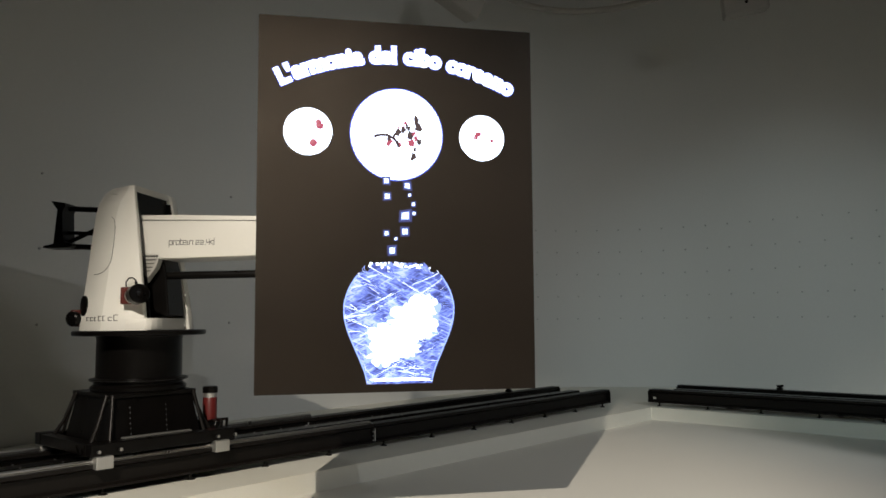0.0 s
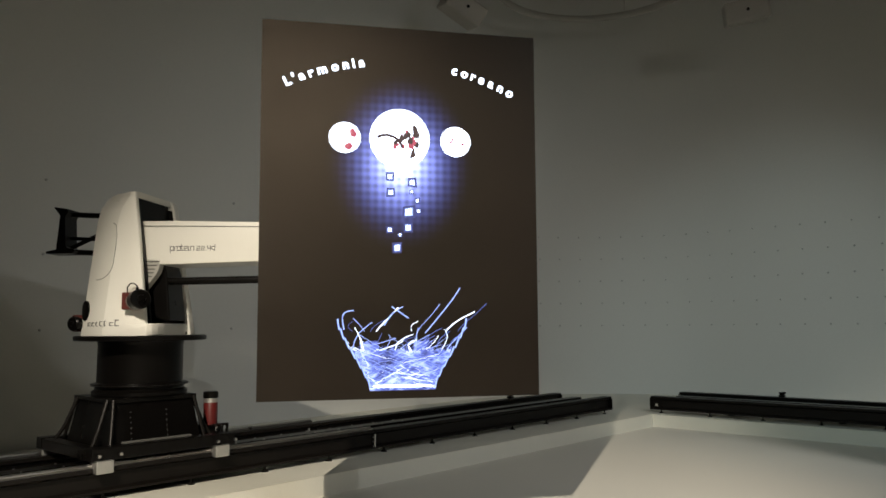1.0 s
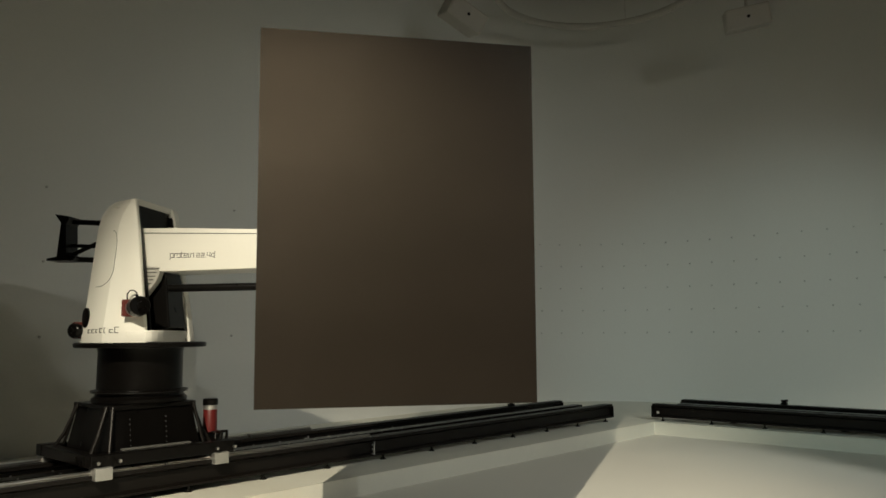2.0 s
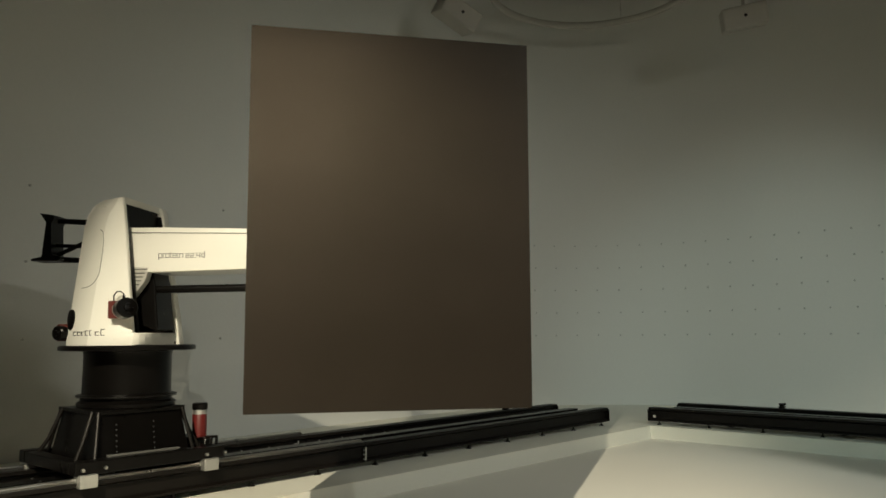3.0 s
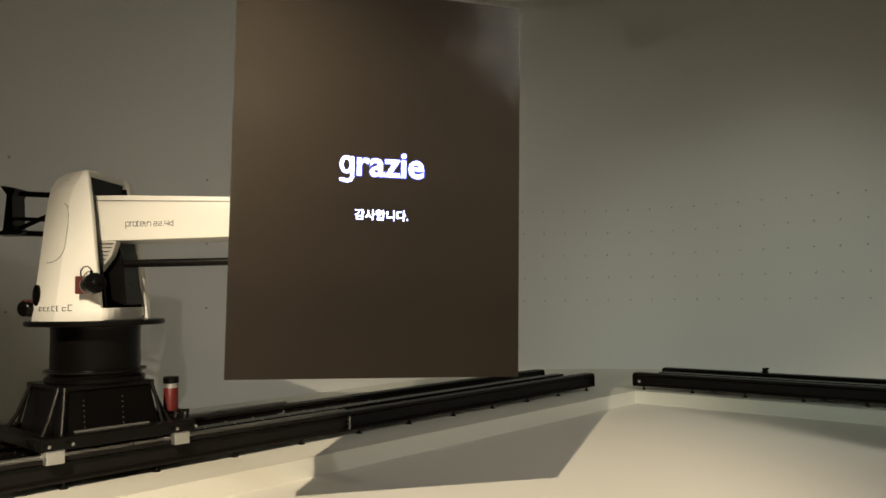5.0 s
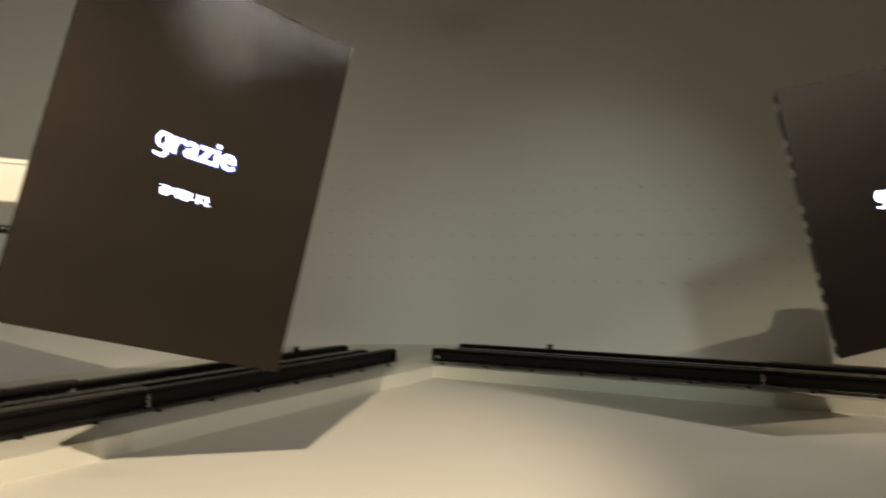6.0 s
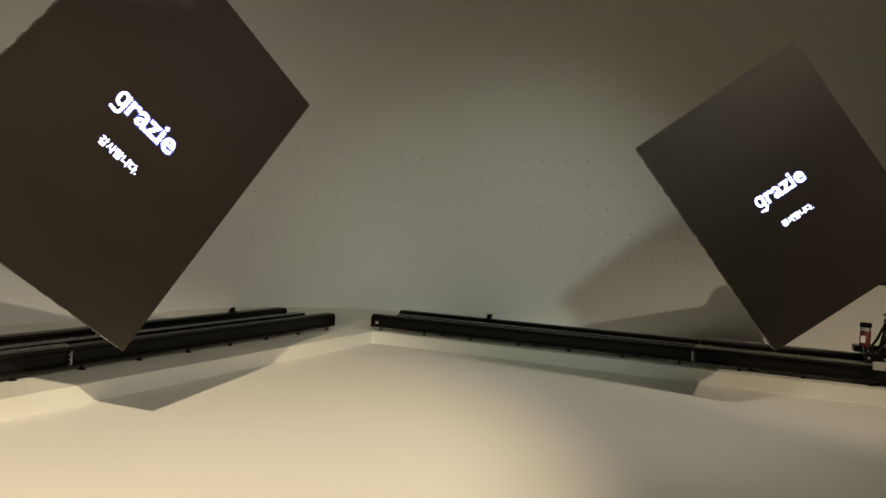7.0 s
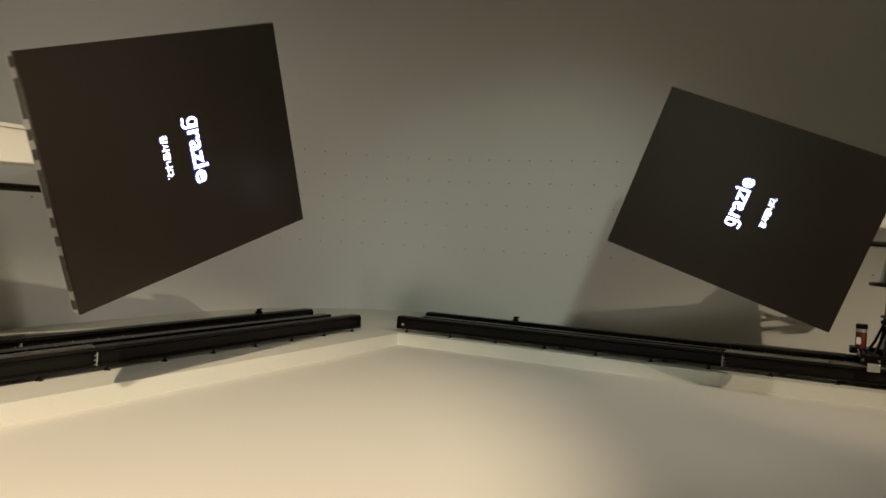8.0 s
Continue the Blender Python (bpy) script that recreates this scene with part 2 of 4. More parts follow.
def lettering(text, size, depth, fat=0.0, bevel=0.0):
    """A mesh of text in x and z that faces -y, centred, with its baseline at z = 0."""
    cu = bpy.data.curves.new("lettering", "FONT")
    cu.body, cu.size, cu.extrude, cu.offset, cu.bevel_depth = text, size, depth, fat, bevel
    cu.align_x, cu.resolution_u = "CENTER", 3
    ob = bpy.data.objects.new("lettering", cu)
    scene.collection.objects.link(ob)
    dg = bpy.context.evaluated_depsgraph_get()
    me = bpy.data.meshes.new_from_object(ob.evaluated_get(dg))
    bpy.data.objects.remove(ob)
    bpy.data.curves.remove(cu)
    me.transform(pose(0, 0, 0, 90, 0, 0))
    return me


def letters_of(me):
    """The letters of a flat text mesh, each as a mesh of its own: islands whose spans in x overlap belong together."""
    bm = bmesh.new()
    bm.from_mesh(me)
    bm.verts.ensure_lookup_table()
    seen, islands = set(), []
    for v in bm.verts:
        if v.index in seen:
            continue
        stack, group = [v], []
        seen.add(v.index)
        while stack:
            a = stack.pop()
            group.append(a.index)
            for e in a.link_edges:
                b = e.other_vert(a)
                if b.index not in seen:
                    seen.add(b.index)
                    stack.append(b)
        xs = [bm.verts[i].co.x for i in group]
        islands.append([min(xs), max(xs), group])
    islands.sort(key=lambda q: q[0])
    joined = []
    for a, b, group in islands:
        if joined and a < joined[-1][1] - 0.15 * (b - a):
            joined[-1][1] = max(joined[-1][1], b)
            joined[-1][2] += group
        else:
            joined.append([a, b, list(group)])
    out = []
    for a, b, group in joined:
        keep = {old: k for k, old in enumerate(group)}
        piece = bpy.data.meshes.new("lettering")
        piece.from_pydata([bm.verts[i].co[:] for i in group], [], [[keep[v.index] for v in f.verts] for f in bm.faces if f.verts[0].index in keep])
        out.append(piece)
    bm.free()
    bpy.data.meshes.remove(me)
    return out


def text_part(name, me, mat, parent, m, label=""):
    me.materials.clear()
    me.materials.append(mat)
    ob = new(name, me)
    ob.parent = parent
    ob.matrix_basis = m
    return tagged(ob, label)


# ---- plan: two tracks that meet at a right angle; a corner of the room behind them ----
RT, PT, GAUGE = 0.326, 0.138, 0.815          # top of the tracks, top of the plinth, between the two beams
K = math.sqrt(0.5)
SIDE = {
    "L": dict(o=Vector((-0.229, 0, 0)), d=Vector((-K, -K, 0)), n=Vector((-K, K, 0)), sx=1, yaw=45, back=-0.035, knob=0.868),
    "R": dict(o=Vector((0.229, 0, 0)), d=Vector((K, -K, 0)), n=Vector((K, K, 0)), sx=-1, yaw=-45, back=0.013, knob=1.193),
}


def along(side, s, n, z):
    a = SIDE[side]
    return a["o"] + s * a["d"] + n * a["n"] + Vector((0, 0, z))


# ---- structure ----
WALL_N, WALL_R, HEIGHT, REACH, SOUTH = 2.40, 2.68, 6.6, 11.0, -15.5


def wall_line(off):
    """The plan of the wall: straight, a wide rounded corner, straight; off metres further out."""
    end = along("L", REACH, WALL_N + off, 0)
    pts = [Vector((end.x - 0.4 * off, SOUTH, 0)), end]
    apex = (0.229 * K + WALL_N) / K                       # where the straight walls would meet, on x = 0
    centre = Vector((0, apex - WALL_R / K, 0))
    for k in range(33):
        a = radians(135 - 90 * k / 32)
        pts.append(centre + (WALL_R + off) * Vector((math.cos(a), math.sin(a), 0)))
    end = along("R", REACH, WALL_N + off, 0)
    return pts + [end, Vector((end.x + 0.4 * off, SOUTH, 0))]


def strip(bm, inner, outer, z0, z1):
    ring = [[bm.verts.new((p.x, p.y, z)) for p, z in ((a, z0), (a, z1), (b, z1), (b, z0))] for a, b in zip(inner, outer)]
    for a, b in zip(ring, ring[1:]):
        for k in range(4):
            bm.faces.new((a[k], a[(k + 1) % 4], b[(k + 1) % 4], b[k]))
    bm.faces.new(ring[0])
    bm.faces.new(ring[-1][::-1])


def build_room():
    bm = bmesh.new()
    strip(bm, wall_line(0), wall_line(0.2), -0.2, HEIGHT)
    tagged(part("wall_corner", bm, M_WALL, smooth=True), "matt white plaster wall with a wide rounded corner", kind="structure")
    bm = bmesh.new()
    a, b = along("L", REACH, WALL_N + 0.2, 0), along("R", REACH, WALL_N + 0.2, 0)
    # unseen closing wall, added so the white room bounces light
    box(bm, a.x - 0.2, b.x + 0.2, SOUTH - 0.2, SOUTH, -0.2, HEIGHT)
    tagged(part("unseen_wall_south", bm, M_WALL), "unseen white wall added behind the visitors to bounce light", kind="structure")
    bm = bmesh.new()
    box(bm, a.x - 0.5, b.x + 0.5, SOUTH - 0.5, 4.4, -0.3, 0)
    tagged(part("floor", bm, M_FLOOR), "smooth matt white painted floor", kind="structure")
    bm = bmesh.new()
    # out of view; its tone is set by how much light it should bounce
    box(bm, a.x - 0.5, b.x + 0.5, SOUTH - 0.5, 4.4, HEIGHT, HEIGHT + 0.2)
    tagged(part("ceiling", bm, M_CEIL), "unseen plain pale grey ceiling that bounces light down", kind="structure")
    # plinth: a low stage under the tracks, with a bevelled front edge
    bm = bmesh.new()
    corner = Vector((0.206, -0.128, 0))
    left = corner + 16 * SIDE["L"]["d"]
    right = corner + 16 * Vector((0.700, -0.714, 0))
    prism(bm, [(corner.x, corner.y), (left.x, left.y), (left.x - 3, left.y + 3), (0, 4.2), (right.x + 3, right.y + 3), (right.x, right.y)], -0.1, PT, axis="z")
    edges = [e for e in bm.edges if all(v.co.z > 0 for v in e.verts)]
    bmesh.ops.bevel(bm, geom=edges, offset=0.004, segments=2, profile=0.5, affect="EDGES")
    tagged(part("plinth", bm, M_PLINTH), "low white painted stage step under the black tracks", kind="structure")


def wall_studs():
    """Small round studs in rows on the wall, each a turned button."""
    bm = bmesh.new()
    lathe(bm, [(0.012, 0), (0.012, 0.005), (0.009, 0.014), (0.003, 0.017)], 12)
    bmesh.ops.transform(bm, matrix=pose(0, 0, 0, 90, 0, 0), verts=bm.verts)
    wall = bpy.data.objects["wall_corner"]
    first = part("stud", bm, M_STUD, wall, smooth=True)
    line = wall_line(0)
    lens = [0]
    for a, b in zip(line, line[1:]):
        lens.append(lens[-1] + (b - a).length)
    mid = lens[18]
    used = False
    for row in range(5):
        for col in range(-24, 26):
            if col < -7 and (col % 3 or (row + col // 3) % 2):
                continue
            s = mid + col * 0.312 + (0.015 if row % 2 else 0)
            i = max(k for k in range(len(lens) - 1) if lens[k] <= s)
            t = (line[i + 1] - line[i]).normalized()
            p = line[i] + t * (s - lens[i])
            m = Matrix.Translation((p.x, p.y, 1.135 + 0.327 * row)) @ pose(0, 0, 0, 0, 0, math.degrees(math.atan2(t.y, t.x)))
            ob = first if not used else first.copy()
            if used:
                scene.collection.objects.link(ob)
            ob.matrix_basis = m
            used = True


def beam(bm, s0, s1, n, z1, h, wide, side):
    """One steel channel beam with top and bottom flanges, in world space along a track."""
    w, t = wide / 2, 0.014
    prof = [(-w, 0), (w, 0), (w, t), (t, t + 0.012), (t, h - 0.040), (w * 0.72, h - 0.030), (w, h - 0.022), (w, h), (-w, h), (-w, h - 0.022), (-w * 0.72, h - 0.030), (-t, h - 0.040), (-t, t + 0.012), (-w, t)]
    a = [bm.verts.new(along(side, s0, n + p[0], z1 - h + p[1])) for p in prof]
    b = [bm.verts.new(along(side, s1, n + p[0], z1 - h + p[1])) for p in prof]
    bm.faces.new(a)
    bm.faces.new(b[::-1])
    for k in range(len(prof)):
        bm.faces.new((a[k], b[k], b[(k + 1) % len(prof)], a[(k + 1) % len(prof)]))


def build_track(side):
    a = SIDE[side]
    root = empty("robot_track")
    joint, end = 3.655, 13.0
    h, wide = 0.148, 0.11
    for n, start in ((0.0, 0.0), (GAUGE, a["back"])):
        for s0, s1 in ((start, joint - 0.004), (joint + 0.004, 8.6), (8.608, end)):
            bm = bmesh.new()
            beam(bm, s0, s1, n + wide / 2 * (1 if n == 0 else -1), RT, h, wide, side)
            part("beam", bm, M_RAIL, root)
        face = n if n == 0 else n - wide
        bm = bmesh.new()
        at = joint if n == 0 else joint + 0.11
        rod(bm, along(side, at, face - 0.001, RT - 0.135), along(side, at, face - 0.001, RT - 0.035), 0.006, seg=8)
        for k in range(3):
            z = RT - 0.125 + 0.034 * k
            rod(bm, along(side, at + 0.020, face + 0.002, z), along(side, at + 0.020, face - 0.006, z), 0.0055, seg=8)
        part("joint_plate", bm, M_ALU, root, "bright steel joint strap")
        s = start + 0.11
        while s < 11:
            bm = bmesh.new()
            fn = n + (0.03 if n == 0 else -0.03)
            rod(bm, along(side, s, fn, PT), along(side, s, fn, PT + 0.006), 0.026, seg=14)
            rod(bm, along(side, s, fn, PT + 0.006), along(side, s, fn, RT - h + 0.01), 0.008, seg=10)
            rod(bm, along(side, s, fn, PT + 0.008), along(side, s, fn, PT + 0.016), 0.016, seg=6)
            part("levelling_foot", bm, M_RAIL, root)
            s += 0.57
        # cap with a pale paper mark at the open end
        bm = bmesh.new()
        box(bm, -0.004, 0.004, -wide / 2 - 0.006, wide / 2 + 0.006, -h / 2, h / 2 - 0.02, 0.002, Matrix.Translation(along(side, start - 0.008, n + wide / 2 * (1 if n == 0 else -1), RT - h / 2)) @ pose(0, 0, 0, 0, 0, a["yaw"]))
        part("end_plate", bm, M_RAIL, root)
    # guide shafts on top, from the joint outwards
    for n in (0.028, GAUGE - 0.028):
        bm = bmesh.new()
        rod(bm, along(side, joint + 0.03, n, RT + 0.014), along(side, end, n, RT + 0.014), 0.013, seg=12)
        box(bm, -0.5, 0.5, -0.5, 0.5, -0.5, 0.5, 0, Matrix.Translation(along(side, (joint + end) / 2 + 0.01, n, RT + 0.004)) @ pose(0, 0, 0, 0, 0, a["yaw"]) @ Matrix.Diagonal((end - joint, 0.018, 0.010, 1)))
        part("guide_shaft", bm, M_STEEL, root, "polished steel guide shaft")
    # rack tray between the beams
    bm = bmesh.new()
    beam(bm, 0.16, end, 0.36, RT - 0.012, 0.09, 0.12, side)
    part("rack_tray", bm, M_BLACK, root)
    for n in (0.30, 0.42):
        s = joint - 0.6
        while s < 8:
            bm = bmesh.new()
            rod(bm, along(side, s, n, RT - 0.014), along(side, s, n, RT - 0.006), 0.006, seg=6)
            part("bolt", bm, M_STEEL, root)
            s += 0.24
    # cross ties
    s = 0.9
    while s < 11:
        bm = bmesh.new()
        box(bm, -0.03, 0.03, -GAUGE / 2 + 0.06, GAUGE / 2 - 0.06, -0.03, 0.03, 0.004, Matrix.Translation(along(side, s, GAUGE / 2, RT - 0.135)) @ pose(0, 0, 0, 0, 0, a["yaw"]))
        part("cross_tie", bm, M_BLACK, root)
        s += 1.1
    # end stop knob on the back beam
    bm = bmesh.new()
    box(bm, -0.030, 0.030, -0.03, 0.03, 0, 0.022, 0.004)
    box(bm, -0.018, 0.022, -0.02, 0.02, 0.02, 0.048, 0.006)
    rod(bm, (-0.03, 0, 0.040), (0.040, 0, 0.046), 0.012, seg=12)
    ob = part("end_stop", bm, M_BLACK, root, smooth=True)
    ob.matrix_basis = Matrix.Translation(along(side, a["knob"], GAUGE - 0.03, RT)) @ pose(0, 0, 0, 0, 0, a["yaw"])
    # small paper label on the open end of one front beam
    if side == "R":
        bm = bmesh.new()
        box(bm, -0.016, 0.016, -0.0015, 0.0015, -0.014, 0.014)
        ob = part("paper_label", bm, M_GREYBOX, root, "small grey paper label")
        ob.matrix_basis = Matrix.Translation(along(side, 0.07, -0.002, RT - 0.095)) @ pose(0, 0, 0, 0, 0, a["yaw"])
    tagged(root, "long black steel double-beam robot track on the white plinth", "track", "robot tracks")
    return root

# ---- robots ----
TURRET_Z, AX = 1.098, 0.03


def carriage_pose(side, s):
    p = along(side, s, GAUGE / 2, 0)
    return pose(p.x, p.y, 0, 0, 0, SIDE[side]["yaw"])


SQUAT = 0.94
# thin square letters as strokes (x, z) and advance, in metres
STROKES = {
    "p": (([(0, -0.016), (0, 0.03)], [(0, 0.03), (0.028, 0.03), (0.028, 0), (0.006, 0)]), 0.037),
    "r": (([(0, 0), (0, 0.03), (0.016, 0.03)],), 0.023),
    "o": (([(0, 0), (0, 0.03), (0.028, 0.03), (0.028, 0), (0, 0)],), 0.038),
    "t": (([(0, 0.042), (0, 0), (0.012, 0)], [(-0.006, 0.03), (0.012, 0.03)]), 0.022),
    "e": (([(0.028, 0), (0, 0), (0, 0.03), (0.028, 0.03), (0.028, 0.015), (0, 0.015)],), 0.038),
    "i": (([(0, 0.03), (0, 0), (0.010, 0)],), 0.019),
    "n": (([(0, 0), (0, 0.03), (0.028, 0.03), (0.028, 0)],), 0.040),
    " ": ((), 0.014),
    "2": (([(0, 0.03), (0.026, 0.03), (0.026, 0.015), (0, 0.015), (0, 0), (0.026, 0)],), 0.040),
    ".": (([(0, 0), (0.002, 0)],), 0.012),
    "4": (([(0, 0.036), (0, 0.015), (0.026, 0.015)], [(0.026, 0.036), (0.026, 0)]), 0.035),
    "d": (([(0.030, 0.044), (0.030, -0.002), (0.0, 0.012), (0.004, 0.026), (0.030, 0.030)],), 0.04),
}


def build_robot(side):
    """Carriage on the track, pedestal, turning tower with its arm. +x (times sx) runs to the corner, -y to the visitors."""
    sx = SIDE[side]["sx"]
    root = empty("robot")

    def flip(bm):
        if sx < 0:
            bmesh.ops.transform(bm, matrix=Matrix.Diagonal((-1, 1, 1, 1)), verts=bm.verts)
        return bm

    zc = RT + 0.030
    # carriage frame
    bm = bmesh.new()
    for y in (-GAUGE / 2 + 0.03, GAUGE / 2 - 0.03):
        box(bm, -0.46, 0.50, y - 0.045, y + 0.045, zc + 0.01, zc + 0.085, 0.006)
    for x in (-0.42, 0.45):
        box(bm, x - 0.04, x + 0.05, -0.33, 0.33, zc + 0.012, zc + 0.080, 0.006)
    box(bm, -0.40, 0.40, -0.32, 0.32, zc + 0.020, zc + 0.05, 0.003)
    part("carriage_frame", flip(bm), M_BLACK, root)
    for x in (-0.39, 0.39):
        for y in (-GAUGE / 2 + 0.005, GAUGE / 2 - 0.005):
            bm = bmesh.new()
            box(bm, x - 0.052, x + 0.052, y - 0.05, y + 0.05, RT + 0.001 - 0.03, zc + 0.016, 0.005)
            part("bearing_block", flip(bm), M_ALU, root, "pale metal bearing block")
            for dx in (-0.04, 0.09):
                bm = bmesh.new()
                rod(bm, (x + dx, y - 0.045 * (1 if y < 0 else -1), zc + 0.045), (x + dx, y - 0.062 * (1 if y < 0 else -1), zc + 0.045), 0.010, seg=12)
                part("bolt", flip(bm), M_STEEL, root)
    # pedestal: a tapered box
    bm = bmesh.new()
    lo = [bm.verts.new((x, y, zc + 0.05)) for x, y in ((-0.315, -0.30), (0.315, -0.30), (0.315, 0.30), (-0.315, 0.30))]
    hi = [bm.verts.new((x, y, 0.690)) for x, y in ((-0.265, -0.255), (0.265, -0.255), (0.265, 0.255), (-0.265, 0.255))]
    bm.faces.new(lo[::-1])
    bm.faces.new(hi)
    for k in range(4):
        bm.faces.new((lo[k], lo[(k + 1) % 4], hi[(k + 1) % 4], hi[k]))
    part("pedestal", flip(bm), M_BLACK, root)
    bm = bmesh.new()
    box(bm, -0.29, 0.29, -0.275, 0.275, 0.682, 0.708, 0.005)
    part("pedestal_plate", flip(bm), M_BLACK, root)
    for x in (-0.16, 0.08):
        for k in range(6):
            bm = bmesh.new()
            rod(bm, (x, -0.255 - 0.0048 * (5 - k), 0.46 + 0.032 * k), (x, -0.268 - 0.0048 * (5 - k), 0.46 + 0.032 * k), 0.0035, seg=8)
            part("bolt", flip(bm), M_STEEL, root)
    # flat corner bars on the front and back faces, raking stays at the ends
    for x in (-1, 1):
        for y in (-1, 1):
            bm = bmesh.new()
            tube(bm, [(x * 0.272, y * 0.270, 0.700), (x * 0.290, y * 0.300, 0.58), (x * 0.318, y * 0.345, zc + 0.06)], 0.011, 10)
            part("strut", flip(bm), M_RAIL, root)
            bm = bmesh.new()
            tube(bm, [(x * 0.285, y * 0.215, 0.700), (x * 0.350, y * 0.245, 0.52), (x * 0.400, y * 0.275, zc + 0.07)], 0.013, 10)
            part("strut", flip(bm), M_RAIL, root)
    bm = bmesh.new()
    box(bm, -0.23, 0.23, -0.335, -0.300, zc + 0.082, zc + 0.094, 0.003)
    part("shelf", flip(bm), M_GROOVE, root, "dull grey metal shelf")
    # oil can on its bracket, and a cable box
    bm = bmesh.new()
    lathe(bm, [(0.044, 0.47), (0.048, 0.475), (0.048, 0.62), (0.046, 0.625)], 24, Matrix.Translation((0.49, -0.12, 0)))
    can = part("oil_can", flip(bm), M_REDCAN, root, "red oil can with black cap", True)
    bm = bmesh.new()
    lathe(bm, [(0.047, 0.625), (0.047, 0.655)], 24, Matrix.Translation((0.49, -0.12, 0)))
    part("band", flip(bm), M_ALU, can, "silver band", True)
    bm = bmesh.new()
    lathe(bm, [(0.05, 0.655), (0.052, 0.66), (0.052, 0.692), (0.046, 0.70)], 24, Matrix.Translation((0.49, -0.12, 0)))
    part("cap", flip(bm), M_BLACK, can, "black cap", True)
    if side == "R":
        bm = bmesh.new()
        box(bm, 0.492, 0.532, -0.173, -0.168, 0.51, 0.575, 0.001)
        part("tag", flip(bm), M_SHELL, can, "white paper tag")
    bm = bmesh.new()
    box(bm, 0.42, 0.58, -0.13, 0.10, zc + 0.06, 0.472, 0.006)
    part("gear_box", flip(bm), M_BLACK, root)
    for k in range(3):
        bm = bmesh.new()
        tube(bm, [(0.43 + 0.04 * k, -0.30, zc + 0.08), (0.44 + 0.04 * k, -0.29, zc + 0.11 + 0.01 * k), (0.46 + 0.03 * k, -0.22, zc + 0.12), (0.47 + 0.02 * k, -0.12, zc + 0.10)], 0.010, 8)
        part("cable", flip(bm), M_BLACK, root)
    # column under the tower
    bm = bmesh.new()
    lathe(bm, [(0.295, 0.706), (0.302, 0.715), (0.302, 0.735), (0.28, 0.75), (0.28, 0.765), (0.308, 0.772), (0.308, 0.784), (0.272, 0.792), (0.270, 1.03), (0.276, TURRET_Z - 0.034)], 64, pose(AX, 0, 0))
    part("column", flip(bm), M_BLACK, root, "round gloss black column", True)
    bm = bmesh.new()
    lathe(bm, [(0.3085, 0.7765), (0.3115, 0.778), (0.3085, 0.7795)], 64, pose(AX, 0, 0))
    part("ring", flip(bm), M_STEEL, root, "thin bright steel ring", True)

    # tower, a part that turns
    bm = bmesh.new()
    lathe(bm, [(0.402, -0.034), (0.420, -0.030), (0.422, -0.008), (0.414, 0.0)], 64)
    turret = part("turret_plate", flip(bm), M_BLACK, root, "round black turning plate", True)
    turret.matrix_basis = pose(AX * sx, 0, TURRET_Z)

    def shell(name, bm2, mat, label="", smooth=True):
        return part(name, flip(bm2), mat, turret, label, smooth)

    # faceted cheeks: plan by height (z, back, slot edge, outer face)
    levels = [(0.0, -0.305, 0.178, 0.330), (0.10, -0.298, 0.164, 0.327), (0.22, -0.287, 0.150, 0.320), (0.50, -0.262, 0.117, 0.308), (0.80, -0.236, 0.083, 0.295), (0.885, -0.216, 0.070, 0.290), (0.958, -0.176, 0.060, 0.284), (0.995, -0.130, 0.050, 0.272)]

    def facet(f, z, out=0.0):
        """A point on the slanting back facet of the front cheek, f from its back edge to the ridge."""
        k = max(i for i in range(len(levels) - 1) if levels[i][0] <= z)
        a2, b2 = levels[k], levels[k + 1]
        q = (z - a2[0]) / (b2[0] - a2[0])
        xb, yo = a2[1] + q * (b2[1] - a2[1]), a2[3] + q * (b2[3] - a2[3])
        return (xb + 0.19 * f - 0.5 * out, -(yo - 0.105 * max(0.0, 1 - f)) - 0.85 * out, z)

    # thin-walled cheeks; the far one stands a little further forward
    for sgn in (-1, 1):
        bm = bmesh.new()
        rings = []
        ahead = 0.0 if sgn < 0 else 0.060
        for z, xb, xs, yo in levels:
            xs += ahead * (1.0 if z > 0.3 else 1.15)
            ridge = min(xb + 0.19, xs - 0.03)
            yi = yo - (0.035 if sgn < 0 else 0.090)
            rings.append([bm.verts.new((x, sgn * y, z)) for x, y in ((xb, 0.150), (xb, yo - 0.105), (ridge, yo), (xs - 0.006, yo), (xs, yo - 0.010), (xs, yi), (ridge + 0.02, yi), (xb + 0.05, yo - 0.125 if sgn < 0 else yi - 0.02), (xb + 0.05, 0.150))])
        for a2, b2 in zip(rings, rings[1:]):
            for k in range(9):
                bm.faces.new((a2[k], a2[(k + 1) % 9], b2[(k + 1) % 9], b2[k]))
        bm.faces.new(rings[0])
        bm.faces.new(rings[-1][::-1])
        bmesh.ops.bevel(bm, geom=list(bm.edges), offset=0.005, segments=2, profile=0.5, affect="EDGES", clamp_overlap=True)
        shell("tower_cheek", bm, M_SHELL, "gloss white moulded tower cheek")
        bm = bmesh.new()
        prism(bm, [(xb + 0.115, z * 0.96 + 0.003) for z, xb, xs, yo in levels] + [(xs + ahead - 0.012, z * 0.96 + 0.003) for z, xb, xs, yo in levels[::-1]], sgn * 0.196, sgn * 0.226)
        shell("slot_liner", bm, M_BLACK, "dark liner of the tower slot", False)
    # black block under the roof, stands in for the hood's dark inside
    bm = bmesh.new()
    prism(bm, [(-0.06, -0.236), (0.042, -0.236), (0.082, 0.188), (-0.06, 0.188)], 0.812, 0.960, axis="z")
    shell("hood_dark_block", bm, M_BLACK, "black block standing in for the dark inside of the hood", False)
    # roof shell over the slot, rounded down to both cheeks
    bm = bmesh.new()
    rows = []
